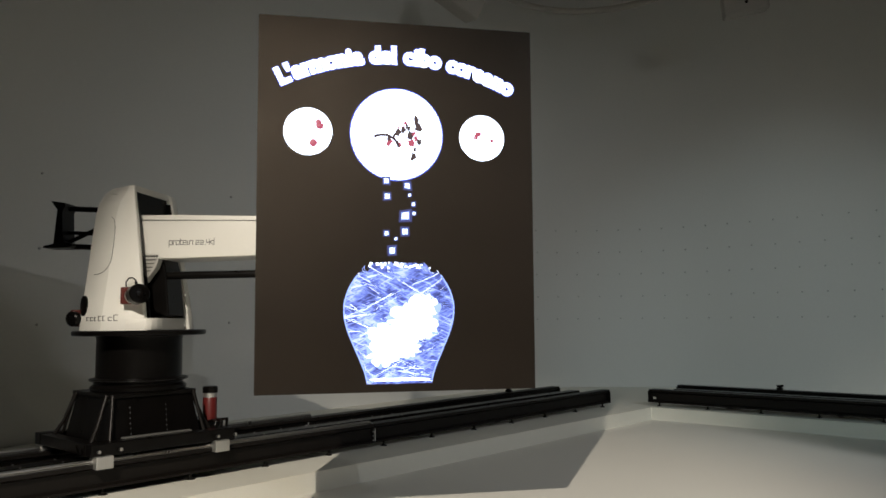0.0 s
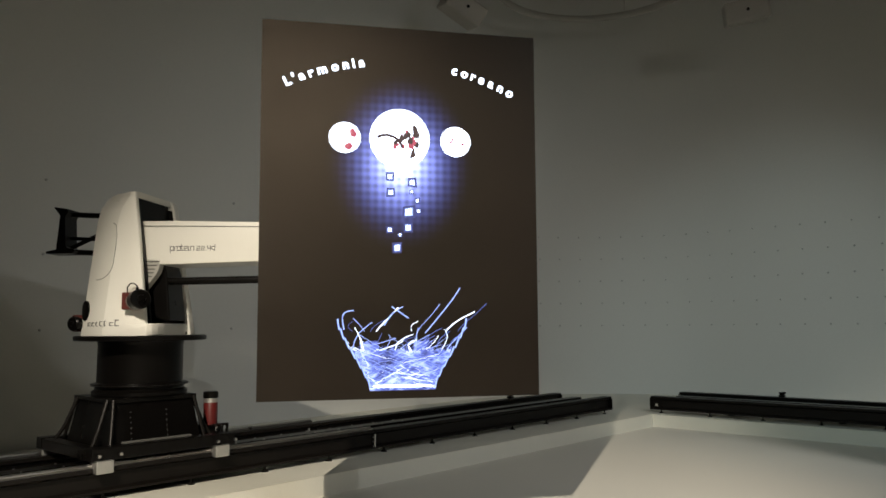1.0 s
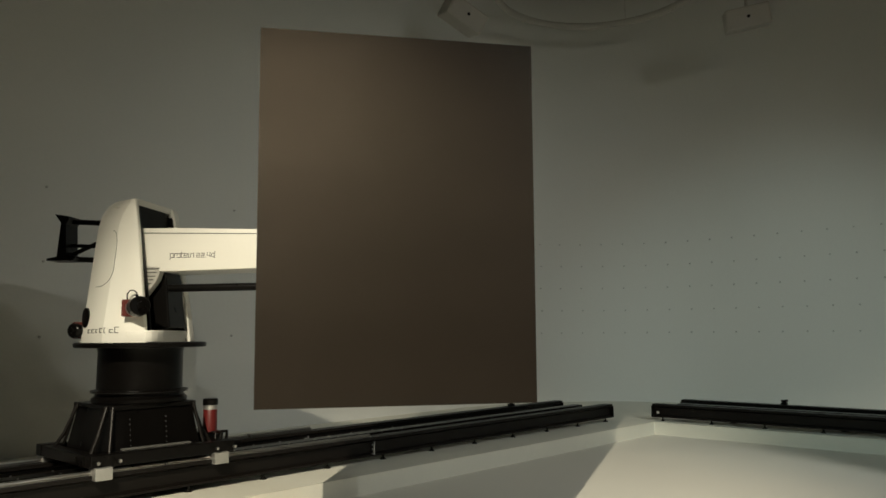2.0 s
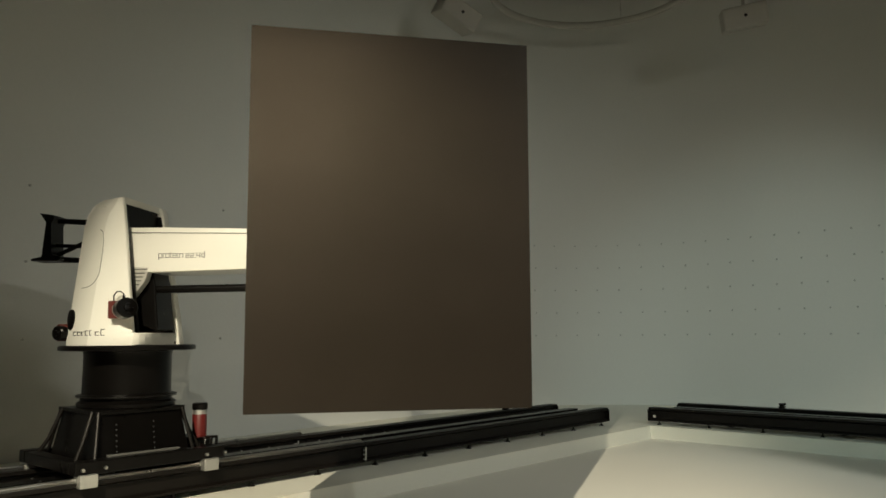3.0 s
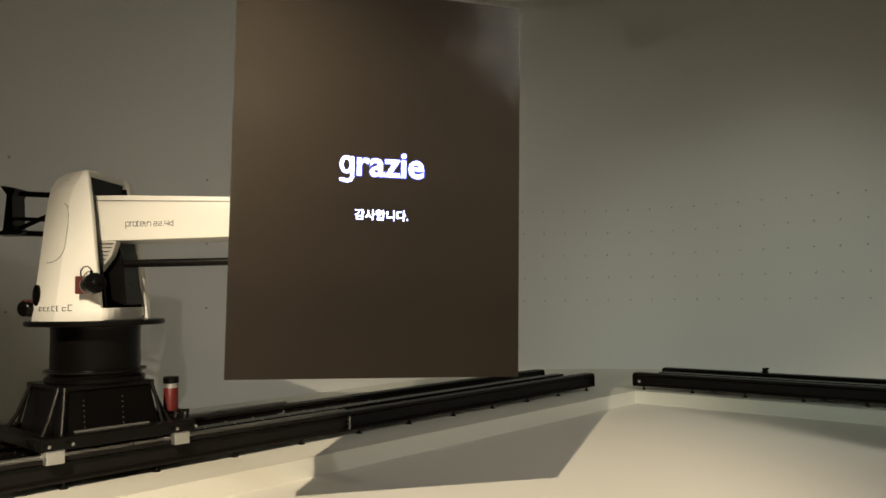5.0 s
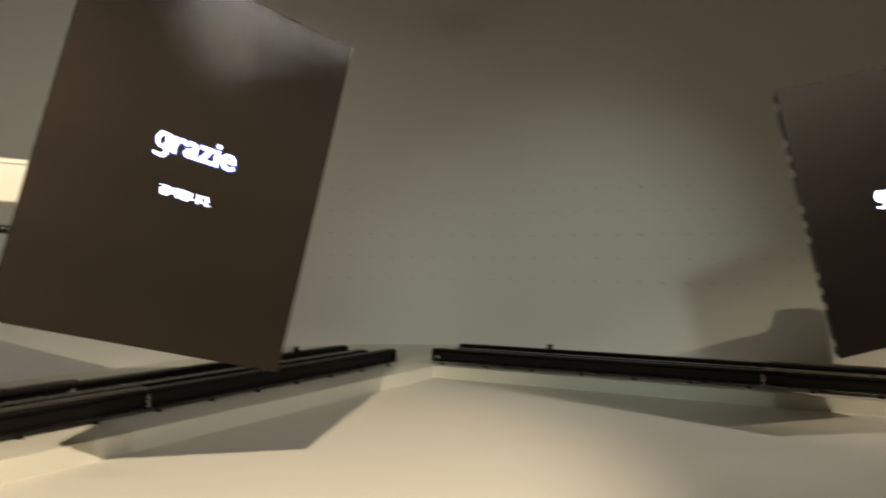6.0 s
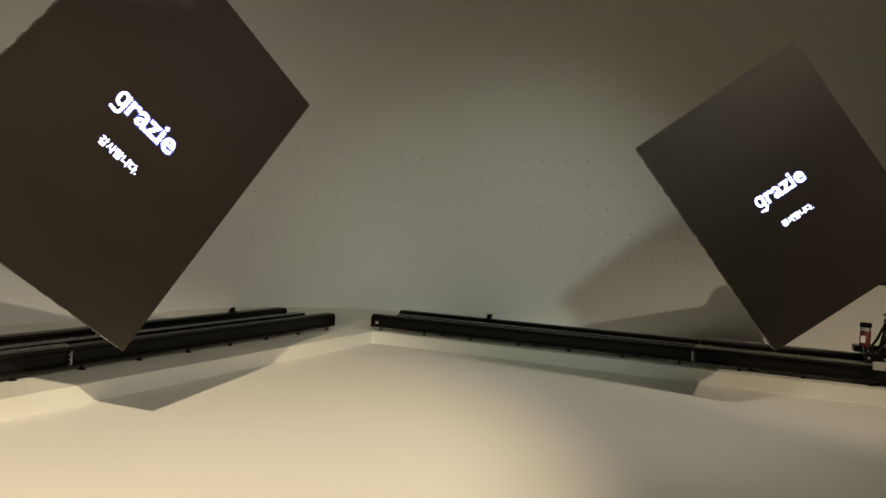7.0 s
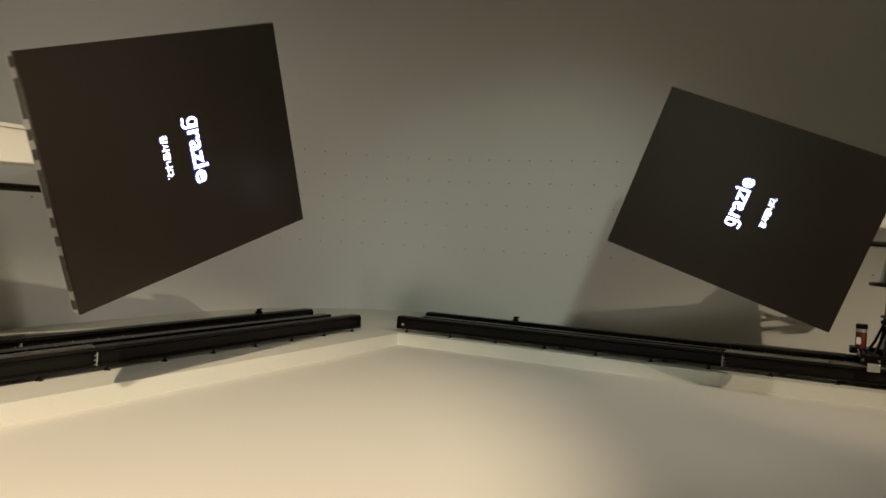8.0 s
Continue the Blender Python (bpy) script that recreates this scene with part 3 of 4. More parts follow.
    for y, drop, fore, lag in ((-0.274, 0.014, 0.047, 0.175), (-0.262, 0.004, 0.050, 0.150), (-0.235, 0.0, 0.054, 0.085), (-0.166, 0.0, 0.060, 0.0), (0.0, 0.0, 0.076, 0.0), (0.166, 0.0, 0.094, 0.0), (0.235, 0.004, 0.102, 0.085), (0.262, 0.022, 0.106, 0.130), (0.290, 0.060, 0.110, 0.150), (0.300, 0.095, 0.112, 0.160)):
        rows.append([bm.verts.new(q) for q in ((-0.185 + lag, y, 0.955 - drop - 0.1 * lag), (-0.130 + lag, y, 0.992 - drop), (min(-0.080 + lag, fore - 0.005), y, 1.002 - drop), (fore, y, 1.000 - drop), (fore, y, 0.958 - drop), (min(-0.090 + lag, fore - 0.006), y, 0.974 - drop), (-0.165 + lag, y, 0.925 - drop))])
    for a2, b2 in zip(rows, rows[1:]):
        for k in range(7):
            bm.faces.new((a2[k], a2[(k + 1) % 7], b2[(k + 1) % 7], b2[k]))
    bm.faces.new(rows[0])
    bm.faces.new(rows[-1][::-1])
    shell("tower_roof", bm, M_SHELL)
    bm = bmesh.new()
    prism(bm, [(-0.303, 0.001), (-0.283, 0.22), (-0.260, 0.50), (-0.233, 0.80), (-0.216, 0.885), (-0.176, 0.952), (-0.150, 0.965), (-0.13, 0.95), (-0.16, 0.88), (-0.20, 0.5), (-0.23, 0.001)], -0.189, 0.189)
    shell("tower_back", bm, M_SHELL, smooth=False)
    bm = bmesh.new()
    prism(bm, [(-0.228, 0.002), (-0.198, 0.5), (-0.158, 0.88), (-0.12, 0.930), (-0.05, 0.930), (-0.03, 0.90), (-0.04, 0.80), (-0.10, 0.79), (-0.11, 0.6), (-0.02, 0.56), (0.02, 0.30), (0.05, 0.002)], -0.188, 0.188)
    shell("tower_core", bm, M_BLACK, "dark machine core in the slot", False)
    # low skirt that carries the foot of the tower round the slot
    bm = bmesh.new()
    prism(bm, [(0.04, -0.329), (0.172, -0.328), (0.198, -0.30), (0.214, -0.25), (0.222, -0.18), (0.224, 0.18), (0.222, 0.25), (0.214, 0.29), (0.20, 0.318), (0.16, 0.328), (0.04, 0.329)], 0.001, 0.082, axis="z")
    bmesh.ops.bevel(bm, geom=list(bm.edges), offset=0.008, segments=3, profile=0.5, affect="EDGES", clamp_overlap=True)
    shell("skirt", bm, M_SHELL)
    # oval opening at the back edge, panel line on the cheek
    bm = bmesh.new()
    lathe(bm, [(0.036, -0.01), (0.036, 0.006), (0.032, 0.008)], 28, Matrix.Translation(facet(0.10, 0.17)) @ pose(0, 0, 0, 90, 0, -29) @ pose(0, 0, 0, 0, 0, 90) @ Matrix.Diagonal((2.0, 1.0, 1, 1)))
    shell("oval_cover", bm, M_BLACK, "black oval cover")
    bm = bmesh.new()
    pts = [(0.10, 0.385)] + [(0.22 + 0.58 * math.sin(q), 0.49 - 0.105 * math.cos(q)) for q in [radians(d) for d in range(0, 91, 15)]] + [(0.80, 0.62), (0.78, 0.70), (0.70, 0.755), (0.55, 0.775)]
    tube(bm, [facet(f + 0.24, z, 0.0005) for f, z in pts], 0.0022, 6)
    shell("panel_line", bm, M_GROOVE)
    # drive motor on the cheek with its cable
    bm = bmesh.new()
    box(bm, 0.035, 0.110, -0.395, -0.29, 0.175, 0.290, 0.008)
    motor = shell("motor", bm, M_RED, "dark red drive motor with black round end", False)
    bm = bmesh.new()
    lathe(bm, [(0.050, 0.0), (0.055, 0.01), (0.055, 0.035), (0.066, 0.04), (0.066, 0.10), (0.058, 0.108), (0.028, 0.108), (0.024, 0.118), (0.010, 0.12)], 32, pose(0.108, -0.362, 0.230, 0, 82, -46))
    part("motor_end", flip(bm), M_BLACK, motor, "black ribbed motor end", True)
    bm = bmesh.new()
    lathe(bm, [(0.0580, 0.0), (0.0580, 0.034)], 32, pose(0.108, -0.362, 0.230, 0, 82, -46))
    part("motor_collar", flip(bm), M_ALU, motor, "bare metal collar", True)
    bm = bmesh.new()
    tube(bm, [(0.055, -0.355, 0.285), (0.058, -0.365, 0.325), (0.078, -0.368, 0.350), (0.10, -0.365, 0.352), (0.118, -0.36, 0.335), (0.120, -0.36, 0.28)], 0.0045, 8)
    rod(bm, (0.120, -0.36, 0.275), (0.120, -0.36, 0.325), 0.009, seg=10)
    part("cable", flip(bm), M_BLACK, motor)
    # second motor low at the back
    bm = bmesh.new()
    box(bm, -0.375, -0.27, -0.21, -0.10, 0.030, 0.145, 0.008)
    motor2 = shell("motor", bm, M_RED, "dark red drive motor with black round end", False)
    bm = bmesh.new()
    lathe(bm, [(0.040, 0), (0.044, 0.01), (0.044, 0.030), (0.050, 0.036), (0.050, 0.062), (0.040, 0.070), (0.020, 0.070), (0.016, 0.078)], 28, pose(-0.325, -0.19, 0.085, 90, 0, -20))
    part("motor_end", flip(bm), M_BLACK, motor2, "black ribbed motor end", True)
    # counter frame behind the tower
    bm = bmesh.new()
    for z, y in ((0.90, 0.10), (0.62, 0.10)):
        rod(bm, (-0.25, y, z - 0.02), (-0.60, y, z), 0.020, seg=12)
    rod(bm, (-0.25, 0.10, 0.80), (-0.58, 0.10, 0.64), 0.016, seg=12)
    rod(bm, (-0.22, 0.10, 0.70), (-0.58, 0.10, 0.72), 0.014, seg=12)
    prism(bm, [(-0.655, 0.945), (-0.56, 0.93), (-0.555, 0.905), (-0.575, 0.87), (-0.565, 0.65), (-0.50, 0.615), (-0.52, 0.60), (-0.70, 0.60), (-0.70, 0.615), (-0.63, 0.63), (-0.61, 0.88)], 0.02, 0.18)
    shell("counter_frame", bm, M_BLACK, "black tubular counter frame", False)
    # arm: tapered white beam through the slot
    bm = bmesh.new()
    ends = []
    for x, z0, z1, yy in ((-0.10, 0.492, 0.802, 0.185), (0.30, 0.496, 0.798, 0.185), (1.70, 0.529, 0.764, 0.160)):
        ends.append([bm.verts.new(p) for p in ((x, -yy, z0), (x, yy, z0), (x, yy, z1), (x, -yy, z1))])
    bm.faces.new(ends[0])
    bm.faces.new(ends[-1][::-1])
    for a, b in zip(ends, ends[1:]):
        for k in range(4):
            bm.faces.new((a[k], a[(k + 1) % 4], b[(k + 1) % 4], b[k]))
    bmesh.ops.bevel(bm, geom=[e for e in bm.edges if abs((e.verts[0].co - e.verts[1].co).normalized().x) > 0.9], offset=0.014, segments=3, profile=0.5, affect="EDGES")
    arm = shell("arm", bm, M_SHELL, "long white tapered robot arm")
    bm = bmesh.new()
    box(bm, 0.0, 1.66, -0.0012, 0.0012, -0.0022, 0.0022, 0, pose(0, -0.1925, 0.766, 0, 0.95, 0.98))
    part("seam", flip(bm), M_GROOVE, arm)
    at = 0.255 if sx > 0 else -0.555
    for ch in "protein 22.4d":
        lines, wide = STROKES[ch]
        if lines:
            bm = bmesh.new()
            for line in lines:
                for (x0, z0), (x1, z1) in zip(line, line[1:]):
                    ln, a2 = math.hypot(x1 - x0, z1 - z0), math.atan2(z1 - z0, x1 - x0)
                    box(bm, -0.0022, ln + 0.0022, -0.0010, 0.0010, -0.0026, 0.0026, 0, pose(x0, 0, z0, 0, -math.degrees(a2), 0))
            ob = part("arm_letter", bm, M_INK, arm)
            ob.matrix_basis = pose(at, -0.1895 + 0.0179 * (abs(at) - 0.15 * (sx < 0)), 0.590, 0, 0, 0.98 * sx) @ Matrix.Diagonal((0.76, 1, 0.86, 1))
        at += 0.76 * wide
    # wrist housing at the arm's end
    bm = bmesh.new()
    box(bm, 1.52, 1.84, -0.20, 0.20, 0.48, 0.82, 0.03)
    part("wrist_housing", flip(bm), M_BLACK, arm, "black wrist housing")
    # parallel rod below, links in the slot
    bm = bmesh.new()
    rod(bm, (0.02, -0.06, 0.380), (1.62, -0.06, 0.398), 0.027, seg=20)
    shell("parallel_rod", bm, M_BLACK, "black parallel rod")
    bm = bmesh.new()
    prism(bm, [(0.0, 0.10), (0.10, 0.09), (0.23, 0.10), (0.20, 0.44), (0.17, 0.53), (0.02, 0.53)], -0.10, 0.17, 0.01)
    shell("link_plate", bm, M_BLACK, smooth=False)
    bm = bmesh.new()
    prism(bm, [(0.06, 0.30), (0.10, 0.33), (0.17, 0.43), (0.20, 0.53), (0.06, 0.54)], -0.185, -0.11, 0.008)
    link = shell("ribbed_link", bm, M_LINK, "pale grey ribbed casting", False)
    for k in range(5):
        bm = bmesh.new()
        box(bm, 0.075, 0.135 + 0.012 * k, -0.191, -0.183, 0.405 + 0.026 * k, 0.412 + 0.026 * k, 0.001)
        part("rib", flip(bm), M_GROOVE, link)
    # maker's mark on the foot of the tower as plain bars
    tilt = math.degrees(math.atan2(-0.105, 0.19))
    for k, (w, h) in enumerate(((0.026, 0.026), (0.025, 0.026), (0.016, 0.026), (0.026, 0.034), (0.012, 0.036), (0.026, 0.026), (0.026, 0.042))):
        bm = bmesh.new()
        box(bm, 0, w, -0.001, 0.002, 0, 0.0045)
        box(bm, 0, w, -0.001, 0.002, h - 0.0045, h)
        box(bm, 0, 0.0045, -0.001, 0.002, 0.003, h - 0.003)
        f = 0.30 + 0.185 * k
        bmesh.ops.transform(bm, matrix=Matrix.Translation(facet(f, 0.066, 0.0014)) @ pose(0, 0, 0, 0, 0, tilt if f < 0.9 else 0), verts=bm.verts)
        part("mark_bar", flip(bm), M_INK, turret)
    # the tower is a little squatter than its drawing
    for piece in turret.children_recursive:
        if piece.type == "MESH":
            piece.matrix_basis.translation.z *= SQUAT
            if piece.name.split(".")[0] != "arm_letter":
                piece.data.transform(Matrix.Diagonal((1, 1, SQUAT, 1)))
    tagged(root, "white industrial robot on a black pedestal riding the track", "robot", "robots")
    return root, turret, arm


# ---- LED screens ----
SW, SH, CASE = 1.5, 2.0, 0.085


def build_screen():
    root = empty("led_screen")
    bm = bmesh.new()
    g = 0.0
    box(bm, -0.25 + g, 0.25 - g, 0.0, 0.022, -0.25 + g, 0.25 - g)
    tile = None
    for i in range(3):
        for k in range(4):
            if tile is None:
                tile = part("led_module", bm, M_LED, root)
                ob = tile
            else:
                ob = new("led_module", tile.data)
                ob.parent = root
            ob.matrix_basis = pose(-0.5 + 0.5 * i, 0.0, -0.75 + 0.5 * k, 0, 0, 0)
    # cabinet sides in bright metal with dark recesses, and a dark back
    bm = bmesh.new()
    box(bm, -SW / 2 + 0.004, SW / 2 - 0.004, 0.0235, CASE, -SH / 2 + 0.004, SH / 2 - 0.004, 0.004)
    case = part("case", bm, M_ALU, root, "bare metal cabinet case")
    bm = bmesh.new()
    box(bm, -SW / 2 + 0.04, SW / 2 - 0.04, CASE - 0.004, CASE + 0.012, -SH / 2 + 0.04, SH / 2 - 0.04, 0.006)
    part("back_cover", bm, M_CASE, root, "black back cover")
    for edge in (-1, 1):
        for cab in (-0.5, 0.0, 0.5):
            for c, ln in ((-0.195, 0.06), (0.0, 0.22), (0.195, 0.06)):
                bm = bmesh.new()
                box(bm, cab + c - ln / 2, cab + c + ln / 2, 0.030, CASE - 0.012, edge * (SH / 2 - 0.004) - 0.0008, edge * (SH / 2 - 0.004) + 0.0008)
                part("recess", bm, M_CASE, case)
        for cab in (-0.75, -0.25, 0.25, 0.75):
            for c, ln in ((-0.195, 0.06), (0.0, 0.22), (0.195, 0.06)):
                bm = bmesh.new()
                box(bm, edge * (SW / 2 - 0.004) - 0.0008, edge * (SW / 2 - 0.004) + 0.0008, 0.030, CASE - 0.012, cab + c - ln / 2, cab + c + ln / 2)
                part("recess", bm, M_CASE, case)
    # mount: cross frame and a stem to the robot's wrist
    bm = bmesh.new()
    for x in (-0.35, 0.35):
        box(bm, x - 0.03, x + 0.03, CASE + 0.012, CASE + 0.072, -0.8, 0.8, 0.004)
    for z in (-0.3, 0.3):
        box(bm, -0.40, 0.40, CASE + 0.072, CASE + 0.122, z - 0.03, z + 0.03, 0.004)
    box(bm, -0.2, 0.2, CASE + 0.122, CASE + 0.142, -0.34, 0.34, 0.004)
    part("mount_frame", bm, M_BLACK, root, "black steel mount frame")
    bm = bmesh.new()
    lathe(bm, [(0.16, 0.22), (0.16, 0.26), (0.09, 0.30), (0.085, 0.95), (0.11, 0.97), (0.11, 1.12)], 32, pose(0, 0, 0, -90, 0, 0))
    part("mount_stem", bm, M_BLACK, root, "round black mount stem", True)
    tagged(root, "large black LED screen carried by a robot arm", "screen", "LED screens")
    return root


def lit(name, bm, mat, root, x, z, label=""):
    ob = part(name, bm, mat, root, label)
    ob.matrix_basis = pose(x, 0, z)
    return ob


KEYED = []          # (part, rows of seconds, x, depth, z)


def keyed(ob, rows):
    KEYED.append((ob, [(t, pose(x, y, z)) for t, x, y, z in rows]))


def dome(r, h, seg=40, squash=1.0):
    """A shallow lit cone whose tip stands before the screen's face: as it sinks, its outline on the face shrinks."""
    bm = bmesh.new()
    tip = bm.verts.new((0, -h, 0))
    ring = [bm.verts.new((r * math.cos(k * math.tau / seg), 0.0, squash * r * math.sin(k * math.tau / seg))) for k in range(seg)]
    back = [bm.verts.new((v.co.x, 0.004, v.co.z)) for v in ring]
    for k in range(seg):
        bm.faces.new((tip, ring[k], ring[(k + 1) % seg]))
        bm.faces.new((ring[k], back[k], back[(k + 1) % seg], ring[(k + 1) % seg]))
    bm.faces.new(back)
    return bm


IN = 0.019          # so deep a lit piece rests inside its module when dark


def ribbon(bm, line, width):
    """A flat stroke of even width along a line in x and z, a short box for each step and a round at each joint."""
    for (x0, z0), (x1, z1) in zip(line, line[1:]):
        ln, a = math.hypot(x1 - x0, z1 - z0), math.atan2(z1 - z0, x1 - x0)
        box(bm, 0, ln, -0.0012, 0.0012, -width / 2, width / 2, 0, pose(x0, 0, z0, 0, -math.degrees(a), 0))
    for k, (x, z) in enumerate(line):
        lathe(bm, [(width / 2, -0.0010 - 0.00002 * (k % 5)), (width / 2, 0.0012)], 12, pose(x, 0, z, -90, 0, 0))


def thanks(root):
    """The closing words, which come up out of the dark."""
    whole, rest = lettering("grazie", 0.188, 0.0012, 0.0036), lettering("razie", 0.188, 0.0012, 0.0036)
    left, right = min(v.co.x for v in whole.vertices), max(v.co.x for v in whole.vertices)
    shift = right - max(v.co.x for v in rest.vertices)
    g_right = min(v.co.x for v in rest.vertices) + shift - 0.006
    # the wider blue copy behind each letter stands in for lens bloom
    for mat, fat, thick, front in ((M_WHITE_LED, 0.0022, 0.0165, -0.0024), (M_BLOOM_RIM, 0.0075, 0.0225, -0.0012)):
        label = "bold white lit lettering" if mat is M_WHITE_LED else "thin blue lit outline imitating lens bloom round the lettering"
        for me in letters_of(lettering("razie", 0.188, 0.0012, fat)):
            ob = text_part("lit_letter" if mat is M_WHITE_LED else "bloom_rim", me, mat, root, pose(shift, IN, 0.028), label)
            keyed(ob, [(0, shift, IN, 0.028), (4.18, shift, IN, 0.028), (4.45, shift, front, 0.028), (8, shift, front, 0.028)])
        bm = bmesh.new()
        cx, rx = (left + g_right) / 2 - 0.003, (g_right - left) / 2 - 0.014
        ribbon(bm, [(cx + (rx - 0.004) * math.cos(k * math.tau / 20), 0.050 + 0.037 * math.sin(k * math.tau / 20)) for k in range(21)], thick)
        ribbon(bm, [(cx + rx, 0.085), (cx + rx, -0.012), (cx + rx * 0.75, -0.026), (cx + 0.01, -0.033), (cx - rx * 0.9, -0.027)], thick)
        ob = part("lit_letter" if mat is M_WHITE_LED else "bloom_rim", bm, mat, root, label)
        ob.matrix_basis = pose(0, IN, 0.028)
        keyed(ob, [(0, 0, IN, 0.028), (4.18, 0, IN, 0.028), (4.45, 0, front, 0.028), (8, 0, front, 0.028)])
    word = "\uac10\uc0ac\ud569\ub2c8\ub2e4."
    # again a slightly fatter blue copy as painted bloom
    for fat, nm, mat, front in ((0.0004, "lit_letter", M_WHITE_LED, -0.0024), (0.0020, "bloom_rim", M_BLOOM_RIM, -0.0012)):
        for me in letters_of(lettering(word, 0.0585, 0.0012, fat)):
            ob = text_part(nm, me, mat, root, pose(0, IN, -0.196), "small white lit lettering" if mat is M_WHITE_LED else "thin blue lit outline imitating lens bloom round the lettering")
            keyed(ob, [(0, 0, IN, -0.196), (4.18, 0, IN, -0.196), (4.45, 0, front, -0.196), (8, 0, front, -0.196)])


def opening_picture(root):
    """The picture of the first seconds: title, three plates, falling crumbs and a woven vessel; it dissolves piece by piece."""
    rnd = random.Random(7)
    # title on an arc
    title = "L'armonia del cibo coreano"
    gone = {}
    for i, ch in enumerate(title):
        gone[i] = 0.98 if i < 5 else 0.84 if i < 9 else 0.52 if i < 13 else 0.54 if i < 18 else 0.92
    widths = {"L": 0.9, "'": 0.45, "m": 1.45, "i": 0.5, "l": 0.5, " ": 0.62, "r": 0.72}
    total = sum(widths.get(c, 1.0) for c in title)
    pos = 0.0
    radius, span = 1.37, 1.30
    for i, ch in enumerate(title):
        wd = widths.get(ch, 1.0)
        u = (pos + wd / 2) / total - 0.5
        pos += wd
        if ch == " ":
            continue
        a = u * span / radius
        x, z = -0.005 + radius * math.sin(a), 0.776 - radius * (1 - math.cos(a))
        # white letter, then a fatter blue one behind it as its bloom
        for mat, fat, fr in ((M_WHITE_LED, 0.0088, -0.0030), (M_BLOOM_RIM, 0.0128, -0.0014)):
            me = lettering(ch, 0.124, 0.0010, fat)
            ob = text_part("lit_letter" if mat is M_WHITE_LED else "bloom_rim", me, mat, root, pose(x, 0, z, 0, math.degrees(a), 0))
            g = gone[i]
            turn = pose(0, 0, 0, 0, math.degrees(a), 0)
            KEYED.append((ob, [(t, Matrix.Translation((x, y, z)) @ turn) for t, y in ((0, fr), (g - 0.22, fr), (g, IN), (8, IN))]))
    # small letters that remain for a moment
    last = {i: 1.2 if i < 5 else 1.05 if i < 9 else 0.72 if i < 13 else 0.9 if i < 18 else 1.24 for i in range(len(title))}
    for i, ch in enumerate(title):
        if ch == " ":
            continue
        u = (sum(widths.get(c, 1.0) for c in title[:i]) + widths.get(ch, 1.0) / 2) / total - 0.5
        a = u * span / radius
        x, z = -0.005 + radius * math.sin(a), 0.790 - radius * (1 - math.cos(a))
        turn = pose(0, 0, 0, 0, math.degrees(a), 0)
        ob = text_part("lit_letter", lettering(ch, 0.072, 0.0010, 0.0020), M_WHITE_LED, root, pose(x, 0, z, 0, math.degrees(a), 0))
        KEYED.append((ob, [(t, Matrix.Translation((x, y, z)) @ turn) for t, y in ((0, IN), (gone[i] - 0.14, IN), (gone[i] - 0.04, -0.001), (last[i], -0.001), (last[i] + 0.14, IN), (8, IN))]))
    # plates: white discs that shrink, with coloured food on them
    h = 0.008

    def sink(r, r_now):
        return h * (1 - r_now / r)
    big = lit("lit_plate", dome(0.252, h, 64), M_WHITE_LED, root, -0.014, 0.38, "large white lit plate")
    keyed(big, [(0, -0.014, 0, 0.38)] + [(t, -0.017, sink(0.252, r), 0.385) for t, r in ((0.5, 0.25), (0.8, 0.215), (1.0, 0.176), (1.2, 0.14), (1.45, 0.09), (1.8, 0.02))] + [(2.1, -0.017, IN, 0.385), (8, -0.017, IN, 0.385)])
    # blue edge of the plate, lens bloom built as a lit disc
    rim = lit("bloom_rim", dome(0.2555, 0.0035, 64), M_BLOOM_RIM, root, -0.014, 0.38)
    keyed(rim, [(0, -0.014, 0, 0.38), (0.5, -0.017, 0.0004, 0.385), (0.62, -0.017, IN, 0.385), (8, -0.017, IN, 0.385)])
    for s, x0, x1, x2 in ((-1, -0.489, -0.312, -0.19), (1, 0.461, 0.292, 0.20)):
        ob = lit("lit_plate", dome(0.128, h, 48), M_WHITE_LED, root, x0, 0.378, "small white lit plate")
        keyed(ob, [(0, x0, 0, 0.378), (0.45, x0, 0, 0.378), (0.7, x0 * 0.93, sink(0.128, 0.122), 0.378), (1.0, x1, sink(0.128, 0.090), 0.38), (1.2, x2, sink(0.128, 0.07), 0.385), (1.38, x2 * 0.6, IN, 0.39), (8, x2 * 0.6, IN, 0.39)])
        for k, (dx, dz, r) in enumerate(((0.062, 0.030, 0.022), (0.028, -0.062, 0.022), (0.055, 0.048, 0.016)) if s < 0 else ((-0.022, 0.02, 0.017), (0.055, -0.015, 0.010), (-0.035, 0.002, 0.012))):
            food = lit("lit_garnish", dome(r, 0.003, 9, 0.8 + 0.2 * k), M_RED_LED, root, x0 + dx, 0.378 + dz, "small red garnish in the picture")
            keyed(food, [(0, x0 + dx, -0.0072, 0.378 + dz), (0.45, x0 + dx, -0.0072, 0.378 + dz), (0.7, x0 * 0.93 + dx, -0.0068, 0.378 + dz), (1.0, x1 + dx * 0.7, -0.003, 0.378 + dz * 0.7), (1.15, x1 + dx * 0.5, IN, 0.378), (8, x1, IN, 0.378)])
    for k in range(26):
        # dark gaps and red crumbs between the dumplings on the large plate
        a, q = rnd.uniform(0, math.tau), rnd.uniform(0.02, 0.115)
        x, z = 0.035 + q * math.cos(a) * 0.9, 0.375 + q * math.sin(a) * 1.15
        bm = bmesh.new()
        n = 7
        rr = rnd.uniform(0.006, 0.017)
        w = [rnd.uniform(0.5, 1.5) for _ in range(n)]
        ring = [bm.verts.new((rr * w[j] * math.cos(j * math.tau / n), 0, 1.5 * rr * w[j] * math.sin(j * math.tau / n))) for j in range(n)]
        bm.faces.new(ring)
